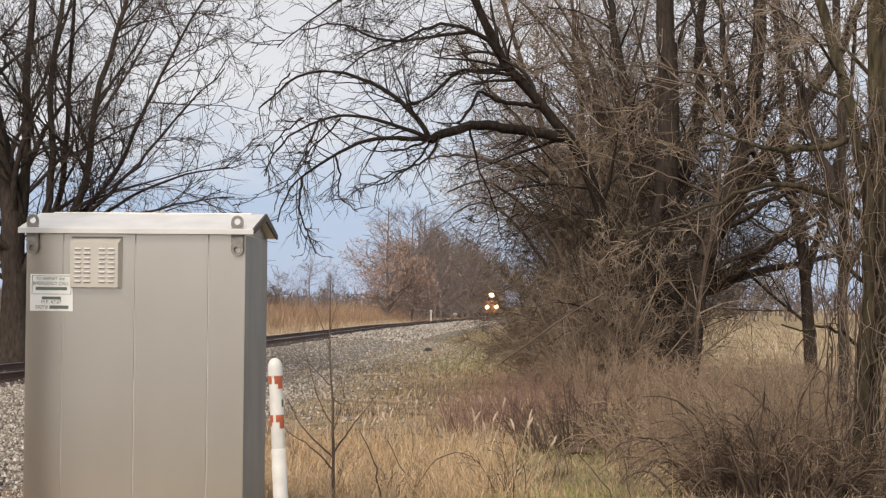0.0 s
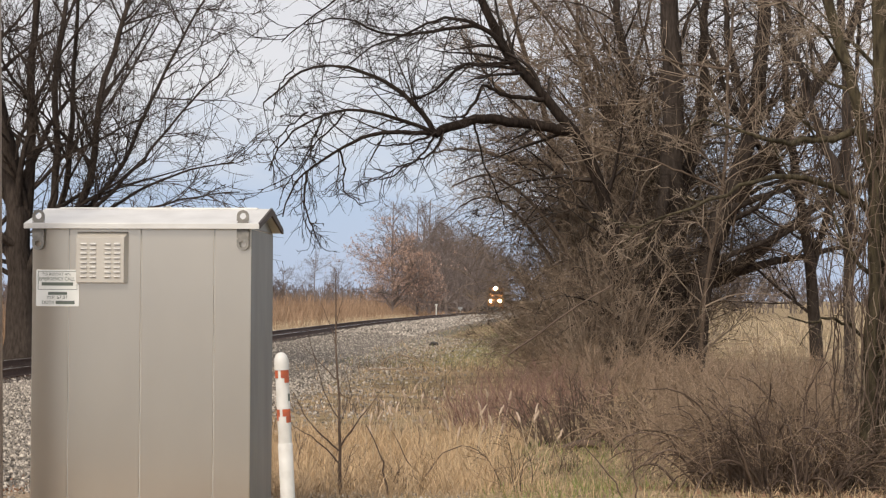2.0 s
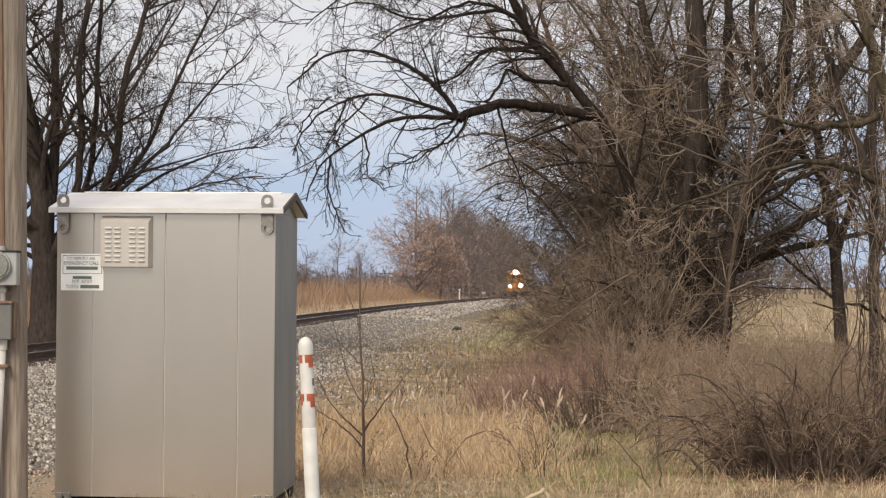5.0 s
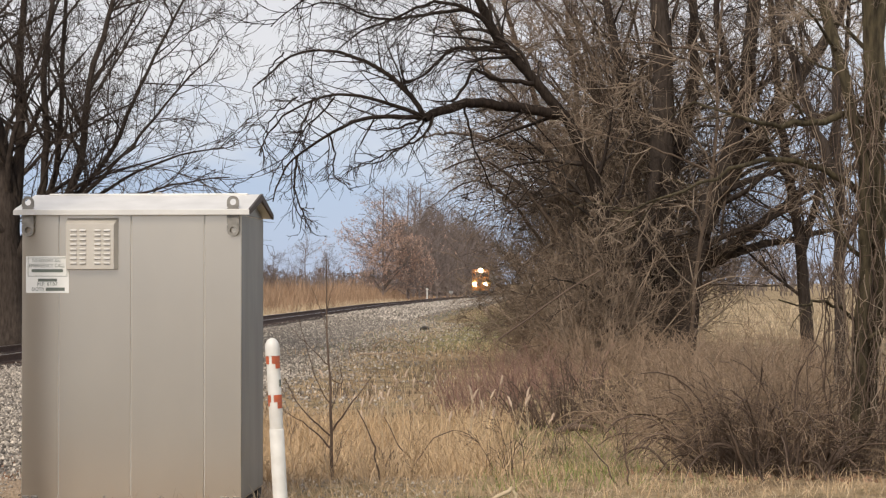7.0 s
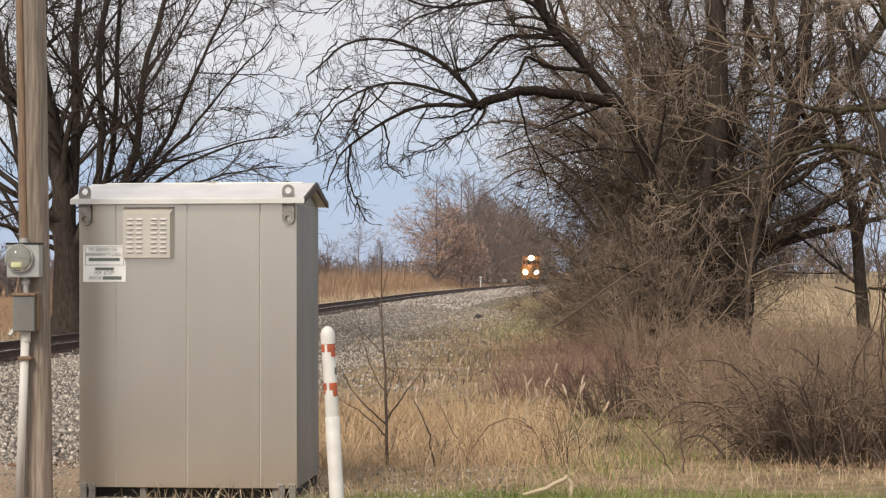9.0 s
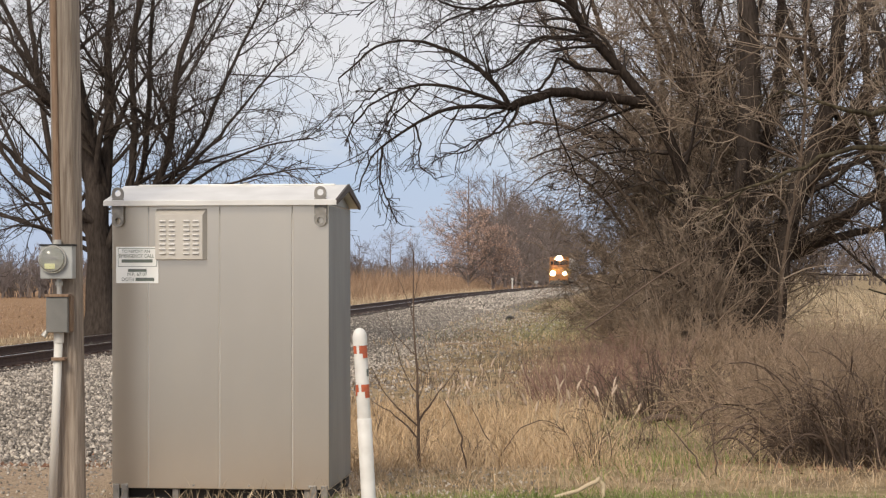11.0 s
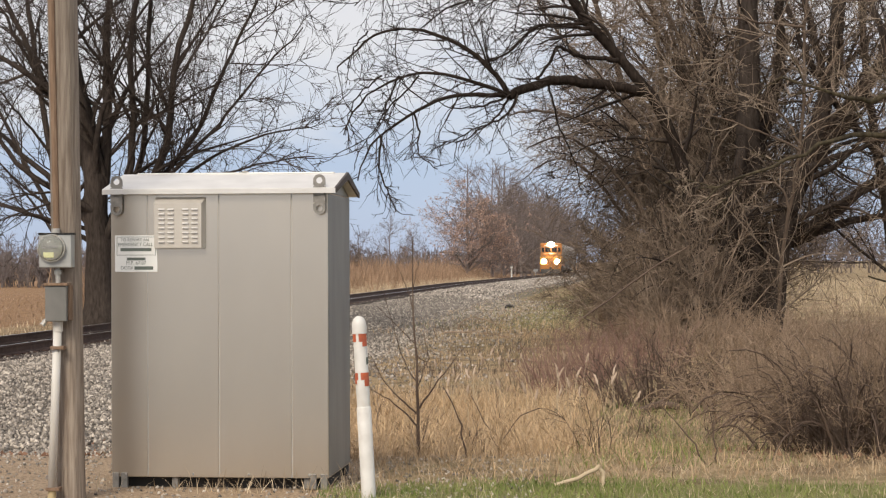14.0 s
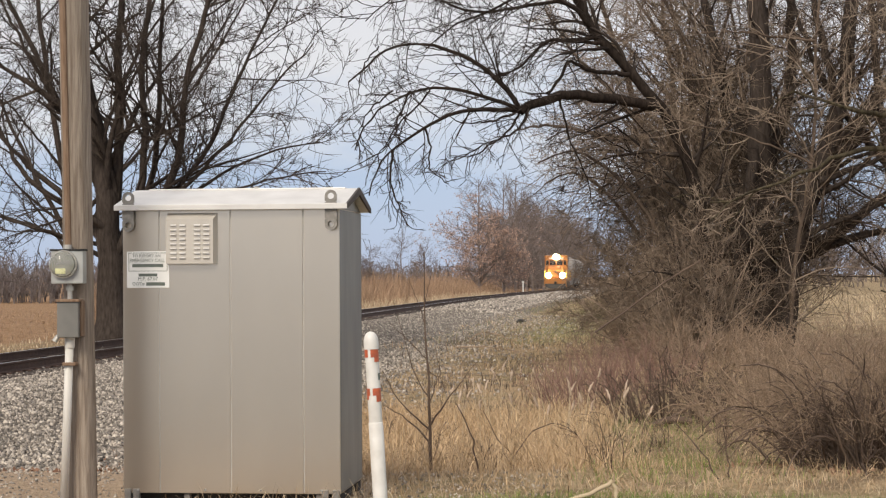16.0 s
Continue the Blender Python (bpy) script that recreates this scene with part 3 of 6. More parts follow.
    for col in (0.10, 0.28, 0.57, 0.75):
        for row in range(8):
            x = vx0 + col * (vx1 - vx0)
            z = vz1 - 0.085 - row * 0.0305
            if sl is None:
                bm = bmesh.new()
                q = [bm.verts.new(p) for p in ((0, 0, -0.006), (0.04, 0, -0.006), (0.04, -0.011, -0.002), (0, -0.011, -0.002), (0, 0, 0.007), (0.04, 0, 0.007))]
                for f in ((0, 3, 2, 1), (3, 4, 5, 2), (0, 4, 3), (1, 2, 5)):
                    bm.faces.new([q[j] for j in f])
                # Paler than the hood: the slots' highlights are put into their colour.
                sl = part("louvre", bm, M_ROOF, vent, "pressed slot with its highlight in a paler colour")
                ob = sl
            else:
                ob = new("louvre", sl.data)
                ob.parent = vent
            ob.matrix_basis = pose(x, -0.0605, z)
    # notice: white plate, framed upper half, dark lettering
    sx0, sx1, sz1, sz0 = 0.019 * W, 0.216 * W, top - 0.275, top - 0.515
    sign = part("notice", bbox(0, sx1 - sx0, 0, 0.003, 0, sz1 - sz0, 0.001), M_SIGN, c, "white emergency notice with dark green lettering")
    sign.matrix_basis = pose(sx0, -0.0075, sz0)
    w, h = sx1 - sx0, sz1 - sz0
    for (a, b, e, f) in ((0.012, w - 0.012, h - 0.012, h - 0.009), (0.012, w - 0.012, h - 0.131, h - 0.128), (0.012, 0.015, h - 0.131, h - 0.009), (w - 0.015, w - 0.012, h - 0.131, h - 0.009)):
        part("border_line", bbox(a, b, -0.0015, 0.0, e, f), M_INK, sign)
    writing("TO REPORT AN", 0.027, w * 0.47, h - 0.030, sign, M_INK, 1.0)
    writing("EMERGENCY CALL", 0.033, w * 0.485, h - 0.061, sign, M_INK, 0.86)
    writing("M.P. 67.07", 0.032, w * 0.5, h - 0.182, sign, M_INK)
    writing("DOT#", 0.030, w * 0.28, h - 0.215, sign, M_INK)
    for (a, b, e, f) in ((0.13, 0.86, 0.104, 0.083), (0.28, 0.72, 0.165, 0.146), (0.46, 0.90, 0.226, 0.204)):
        part("text_bar", bbox(w * a, w * b, -0.0015, 0.0, h - e, h - f), M_INK, sign)
    # jacks, feet, and a black block put in for the shaded gap below
    for x in (0.42, 1.30):
        part("jack_leg", bbox(x - 0.02, x + 0.02, 0.02, 0.068, 0.0, Z0, 0.004), M_EYE, c)
    part("skid", bbox(0.025, W - 0.025, 0.07, D - 0.06, 0.0, Z0 - 0.002, 0.004), M_DARK, c, "black block put in for the shade of the gap")
    part("corner_foot", bbox(W - 0.1, W - 0.005, D - 0.16, D - 0.03, 0.0, Z0 + 0.035, 0.006), M_DARK, c, "black rubber corner foot")
    for x in (0.03, W - 0.03, 0.06 * W, 0.93 * W):
        part("foot_bracket", bbox(x - 0.022, x + 0.022, -0.014, 0.02, 0.0, Z0 + 0.03, 0.004), M_EYE, c)
    for x in (0.10, 0.55, 0.92, 1.32):
        part("bolt", brod((x, -0.006, Z0 + 0.025), (x, -0.016, Z0 + 0.025), 0.008, 0.007, 8), M_GALV, c)
    return c


build_case()


# ---- marker post ----
def build_marker():
    """Round white post, slightly leaning, wider lower sleeve, domed cap and torn orange bands."""
    c = thing("marker_post", pose(-0.425, 11.75, 0.0, 0, -3.1, 0), "white plastic marker post with worn orange bands", "marker post")

    def ring_tube(name, prof, material, label=""):
        bm = bmesh.new()
        rows = []
        for r, z in prof:
            rows.append([bm.verts.new((r * math.cos(a), r * math.sin(a), z)) for a in [2 * math.pi * i / 20 for i in range(20)]])
        for a, b in zip(rows, rows[1:]):
            for i in range(20):
                bm.faces.new((a[i], a[(i + 1) % 20], b[(i + 1) % 20], b[i]))
        bm.faces.new(rows[-1])
        return part(name, bm, material, c, label, smooth=True)

    ring_tube("lower_sleeve", ((0.046, -0.15), (0.046, 0.57), (0.0425, 0.575)), M_WHITE)
    ring_tube("upper_tube", ((0.0425, 0.5), (0.0425, 1.04), (0.040, 1.05)), M_WHITE)
    ring_tube("domed_cap", ((0.046, 1.035), (0.047, 1.08), (0.044, 1.105), (0.035, 1.128), (0.02, 1.142), (0.004, 1.147)), M_WHITE)

    def patch(a0, a1, z0, z1, material, r=0.0445, name="band_patch"):
        bm = bmesh.new()
        n = 6
        for rr in (r,):
            lo = [bm.verts.new((rr * math.cos(a0 + (a1 - a0) * i / n), rr * math.sin(a0 + (a1 - a0) * i / n), z0)) for i in range(n + 1)]
            hi = [bm.verts.new((rr * math.cos(a0 + (a1 - a0) * i / n), rr * math.sin(a0 + (a1 - a0) * i / n), z1)) for i in range(n + 1)]
        for i in range(n):
            bm.faces.new((lo[i], lo[i + 1], hi[i + 1], hi[i]))
        part(name, bm, material, c, "faded orange tape" if material is M_ORANGE else "")

    R = math.radians
    for z0, z1 in ((0.985, 1.035), (0.745, 0.79)):
        patch(R(185), R(238), z0, z1, M_ORANGE)
        patch(R(262), R(345), z0, z1, M_ORANGE)
    patch(R(290), R(345), 0.955, 0.985, M_ORANGE)
    patch(R(290), R(345), 0.705, 0.745, M_ORANGE)
    patch(R(190), R(222), 0.72, 0.745, M_ORANGE)
    patch(R(318), R(350), 0.84, 0.885, M_INK, name="worn_sticker")


build_marker()

# ---- service pole with meter ----
M_CONDUIT = mat("rusty_moulding", (0.17, 0.105, 0.065), (0.27, 0.185, 0.125), 14, 0.85, 0, 0.2, 40, stretch=(4, 4, 0.5))
M_METERBOX = mat("grey_enamel", (0.36, 0.37, 0.36), (0.44, 0.45, 0.44), 9, 0.5, 0.1, 0.05, 40, big=0.1)
M_BOX = mat("dull_grey_box", (0.15, 0.15, 0.14), (0.20, 0.195, 0.18), 8, 0.6, 0.1, 0.05, 40, big=0.1)
M_PVC = mat("pale_pvc", (0.66, 0.64, 0.60), (0.56, 0.54, 0.49), 9, 0.5, 0, 0.03, 40, big=0.08, stretch=(3, 3, 0.4))
M_PVCB = mat("tan_pvc", (0.5, 0.4, 0.22), (0.42, 0.33, 0.18), 9, 0.6)


def glass_mat():
    m = bpy.data.materials.new("meter_glass")
    m.use_nodes = True
    b = m.node_tree.nodes["Principled BSDF"]
    b.inputs["Transmission Weight"].default_value = 0.9
    b.inputs["Roughness"].default_value = 0.05
    b.inputs["Base Color"].default_value = (0.97, 0.97, 0.96, 1)
    return m


def build_pole():
    X, Y = -2.294, 11.72
    c = thing("utility_pole", pose(X, Y, 0), "weathered grey wooden service pole with meter", "utility pole")
    rng = np.random.default_rng(4)
    # tapered shaft with checks and a slight lean
    n, k = 28, 26
    V, F = [], []
    groove = rng.normal(0, 0.0025, n)
    for j in range(k):
        z = -0.5 + 9.5 * j / (k - 1)
        r = 0.091 - 0.0006 * z
        for i in range(n):
            a = 2 * math.pi * i / n
            rr = r + groove[i] + rng.normal(0, 0.0008)
            V.append((rr * math.cos(a) - 0.0147 * z, rr * math.sin(a), z))
    for j in range(k - 1):
        for i in range(n):
            F.append((j * n + i, j * n + (i + 1) % n, (j + 1) * n + (i + 1) % n, (j + 1) * n + i))
    F.append(tuple((k - 1) * n + i for i in range(n)))
    link_mesh("shaft", V, F, M_POLE, c, smooth=True)
    f = -0.102
    X -= 0.03

    def bx(name, x0, x1, y0, y1, z0, z1, m, bev=0.004, parent=c, label=""):
        return part(name, bbox(x0 - X, x1 - X, y0, y1, z0, z1, bev), m, parent, label)

    up = part("riser_moulding", brod((-2.395 - X, f + 0.02, 1.70), (-2.485 - X, f + 0.03, 6.0), 0.021, 0.021, 10), M_CONDUIT, c, "rust-brown riser conduit")
    part("riser_hub", brod((-2.393 - X, f - 0.01, 1.665), (-2.394 - X, f - 0.01, 1.70), 0.03, 0.026, 12), M_GALV, c)
    m = bx("meter_base", -2.482, -2.283, f - 0.085, f + 0.03, 1.457, 1.665, M_METERBOX, 0.006, label="grey steel meter base")
    bx("meter_lid", -2.488, -2.277, f - 0.09, f + 0.03, 1.660, 1.672, M_DARK, 0.002, m)
    part("meter_ring", brod((-2.404 - X, f - 0.084, 1.578), (-2.404 - X, f - 0.110, 1.578), 0.088, 0.086, 32), M_GALV, m, "bright metal sealing ring")
    part("meter_face", brod((-2.404 - X, f - 0.110, 1.578), (-2.404 - X, f - 0.125, 1.578), 0.07, 0.07, 32), mat("meter_face", (0.12, 0.13, 0.11), (0.20, 0.21, 0.18), 20, 0.5), m, "pale green meter face")
    bx("meter_plate", -2.445, -2.363, f - 0.129, f - 0.124, 1.575, 1.595, M_BOX, 0.001, m)
    bx("meter_plate", -2.440, -2.385, f - 0.129, f - 0.124, 1.525, 1.555, mat("meter_label", (0.55, 0.58, 0.3), (0.5, 0.52, 0.28), 20, 0.5), 0.001, m, "yellow-green meter label")
    bm = bmesh.new()
    bmesh.ops.create_uvsphere(bm, u_segments=28, v_segments=14, radius=0.083)
    bmesh.ops.bisect_plane(bm, geom=bm.verts[:] + bm.edges[:] + bm.faces[:], plane_co=(0, 0, 0), plane_no=(0, 1, 0), clear_outer=True)
    bmesh.ops.transform(bm, matrix=Matrix.Translation((-2.404 - X, f - 0.11, 1.578)) @ Matrix.Diagonal((1, 0.75, 1, 1)), verts=bm.verts)
    g = part("meter_glass", bm, glass_mat(), m, "clear glass meter dome", smooth=True)
    g.visible_shadow = False
    part("nipple", brod((-2.375 - X, f - 0.03, 1.35), (-2.378 - X, f - 0.03, 1.46), 0.016, 0.016, 12), M_GALV, c)
    part("nipple_nut", brod((-2.376 - X, f - 0.03, 1.415), (-2.376 - X, f - 0.03, 1.44), 0.026, 0.026, 6), M_GALV, c)
    d = bx("disconnect_box", -2.443, -2.310, f - 0.10, f + 0.02, 1.124, 1.345, M_BOX, 0.006, label="dull grey disconnect box")
    bx("box_lid", -2.450, -2.303, f - 0.11, f + 0.02, 1.345, 1.362, M_CONDUIT, 0.003, d, "rusty box lid")
    bx("box_side", -2.310, -2.295, f - 0.06, f + 0.03, 1.13, 1.35, M_CONDUIT, 0.002, d)
    part("switch_handle", brod((-2.445 - X, f - 0.05, 1.135), (-2.468 - X, f - 0.06, 1.10), 0.013, 0.018, 8), M_GALV, d, "small grey switch handle")
    pv = part("conduit", brod((-2.415 - X, f - 0.035, 0.09), (-2.377 - X, f - 0.03, 1.125), 0.026, 0.026, 18), M_PVC, c, "pale plastic conduit", smooth=True)
    part("conduit_hub", brod((-2.377 - X, f - 0.03, 1.06), (-2.377 - X, f - 0.03, 1.125), 0.031, 0.031, 18), M_PVC, c)
    part("lower_conduit", brod((-2.42 - X, f - 0.035, -0.15), (-2.415 - X, f - 0.035, 0.09), 0.025, 0.025, 18), M_PVCB, c, "tan plastic conduit")
    for z, x in ((0.96, -2.384), (0.085, -2.415)):
        bx("conduit_clamp", x - 0.034, x + 0.05, f - 0.072, f + 0.02, z - 0.010, z + 0.010, M_CONDUIT, 0.003)


build_pole()


# ---- trees ----
def tree(name, label, base, lines, levels, seed, bark=None, twig=None, sides=9):
    """A bare tree: trunks and limbs given as lines in the place, then side shoots level by level."""
    rng = np.random.default_rng(seed)
    x, y = base
    z = float(ground_z(x, y))
    org = np.array([x, y, z])
    t = thing(name, pose(x, y, z), label, "tree")
    bark, twig = bark or M_BARK, twig or M_TWIG
    ls = [limb(np.array(pts) - org, r0, r1, 18, 0.06 * r0 + 0.012, rng) for pts, r0, r1 in lines]
    for (P, R), (pts, r0, r1) in zip(ls, lines):
        if P[0, 0, 2] < 0.3:
            R[0] *= 1 + (0.4 if r0 > 0.3 else 0.15) * np.exp(-(P[0, :, 2] - P[0, 0, 2]) / 0.6)
        V, F = tubes([(P, R)], sides)
        quads("trunk" if P[0, 0, 2] < 0.3 else "limb", V, F, bark, t)
    P, R = cat(*ls)
    fine = []
    for per, u0, u1, spread, length, k, wig, lift, ratio, rmin, sd in levels:
        P, R = shoots(rng, P, R, per, u0, u1, spread, length, k, wig, lift, ratio, rmin)
        if sd > 3:
            V, F = tubes([(P, R)], sd)
            tagged(quads("bough" if sd == 6 else "branchwork", V, F, bark if sd == 6 else twig, t), kind="stuff")
        else:
            fine.append((P, R))
    V, F = tubes(fine, 3)
    tagged(quads("crown", V, F, twig, t), kind="stuff")
    return t, P


def left_trees():
    lv = [(9, 0.12, 1.0, 42, 0.47, 10, 0.06, 0.025, 0.5, 0.0155, 6), (6, 0.12, 1.0, 46, 0.5, 8, 0.08, 0.025, 0.55, 0.0115, 4),
          (5, 0.15, 1.0, 46, 0.6, 5, 0.1, 0.02, 0.65, 0.0092, 3), (1, 0.2, 1.0, 46, 0.7, 3, 0.12, 0.02, 0.75, 0.008, 3)]
    tree("bare_tree", "tall bare tree with many upright stems beyond the track", (-8.95, 50),
         [(((-9.00, 50.00, -0.44), (-9.00, 50.00, 1.53), (-9.15, 50.00, 4.11), (-9.76, 50.00, 7.14), (-10.21, 50.00, 10.47), (-10.44, 50.00, 13.20)), 0.45, 0.1),
          (((-8.92, 50.00, 3.35), (-8.77, 50.00, 5.62), (-8.85, 50.00, 7.44), (-8.62, 50.00, 10.17), (-8.47, 50.00, 12.89)), 0.163, 0.048),
          (((-8.98, 49.95, 1.80), (-8.10, 49.60, 3.63), (-8.03, 49.60, 5.59), (-8.18, 49.60, 7.09), (-7.80, 49.60, 9.50), (-7.73, 49.60, 12.35)), 0.136, 0.040),
          (((-9.00, 50.40, 2.29), (-7.97, 50.40, 3.82), (-7.77, 50.40, 5.81), (-7.77, 50.40, 7.33), (-7.62, 50.40, 9.93), (-7.39, 50.40, 12.37)), 0.109, 0.032),
          (((-8.92, 50.00, 1.68), (-7.64, 50.00, 3.35), (-7.11, 50.00, 4.86), (-7.03, 50.00, 6.83), (-6.50, 50.00, 8.35), (-5.97, 50.00, 10.47), (-5.36, 50.00, 12.59)), 0.150, 0.032),
          (((-7.68, 50.30, 3.44), (-6.46, 50.30, 4.88), (-5.55, 50.30, 7.02), (-4.79, 50.30, 8.54), (-4.02, 50.30, 9.91)), 0.082, 0.024),
          (((-7.49, 49.50, 3.33), (-5.76, 49.50, 5.13), (-4.56, 49.50, 6.63), (-3.51, 49.50, 7.68)), 0.068, 0.016),
          (((-8.85, 50.00, 1.38), (-7.33, 50.00, 3.42), (-5.82, 50.00, 4.41), (-4.30, 50.00, 5.02), (-3.39, 50.00, 5.09)), 0.088, 0.016),
          (((-8.90, 49.90, 1.40), (-6.80, 49.40, 3.48), (-5.30, 49.40, 3.93), (-3.95, 49.40, 4.22), (-3.20, 49.40, 4.30)), 0.068, 0.016),
          (((-9.15, 50.00, 2.29), (-10.21, 50.00, 3.65), (-11.12, 50.00, 4.41), (-11.88, 50.00, 5.17), (-12.94, 50.00, 6.53)), 0.116, 0.032),
          (((-9.24, 50.50, 1.99), (-10.62, 50.50, 2.68), (-11.69, 50.50, 3.06), (-12.92, 50.50, 3.37)), 0.075, 0.024),
          (((-8.95, 50.00, 2.66), (-9.67, 49.50, 3.30), (-10.27, 49.50, 3.45), (-11.02, 49.50, 4.01), (-11.40, 49.50, 4.46), (-11.77, 49.50, 5.21), (-12.37, 49.50, 6.33)), 0.12, 0.03),
          (((-9.09, 50.60, 3.07), (-9.88, 50.60, 4.91), (-10.65, 50.60, 6.29), (-11.42, 50.60, 7.67), (-12.19, 50.60, 9.20)), 0.1, 0.03),
          (((-8.86, 50.00, 3.62), (-9.31, 49.20, 5.86), (-9.91, 49.20, 7.50), (-10.28, 49.20, 9.44)), 0.1, 0.03),
          (((-9.16, 50.40, 2.29), (-10.30, 50.40, 2.60), (-11.07, 50.40, 2.83), (-11.98, 50.40, 3.09), (-12.90, 50.40, 3.52)), 0.07, 0.016),
          (((-9.79, 50.90, 3.35), (-10.64, 50.90, 4.70), (-11.64, 50.90, 5.85), (-12.57, 50.90, 6.93)), 0.06, 0.016),
          (((-9.23, 50.00, 4.11), (-10.52, 50.00, 6.38), (-11.42, 50.00, 8.20), (-12.18, 50.00, 9.86), (-12.79, 50.00, 11.68)), 0.116, 0.032)], lv, 11)

    tree("bare_tree", "bare tree behind the many-stemmed one", (-11.6, 58),
         [(((-11.60, 58.00, -0.22), (-11.67, 58.00, 2.77), (-12.20, 58.00, 6.28), (-12.72, 58.00, 9.80), (-12.90, 58.00, 13.31)), 0.150, 0.048),
          (((-11.67, 58.00, 2.41), (-12.72, 58.00, 4.52), (-13.78, 58.00, 6.63), (-14.66, 58.00, 9.09)), 0.088, 0.032),
          (((-11.71, 58.00, 4.00), (-10.26, 58.00, 6.98), (-9.21, 58.00, 9.62), (-8.51, 58.00, 12.26)), 0.088, 0.032),
          (((-11.67, 58.00, 3.12), (-9.56, 58.00, 5.40), (-7.63, 58.00, 7.69), (-6.22, 58.00, 10.15)), 0.082, 0.024)], lv, 12)


left_trees()


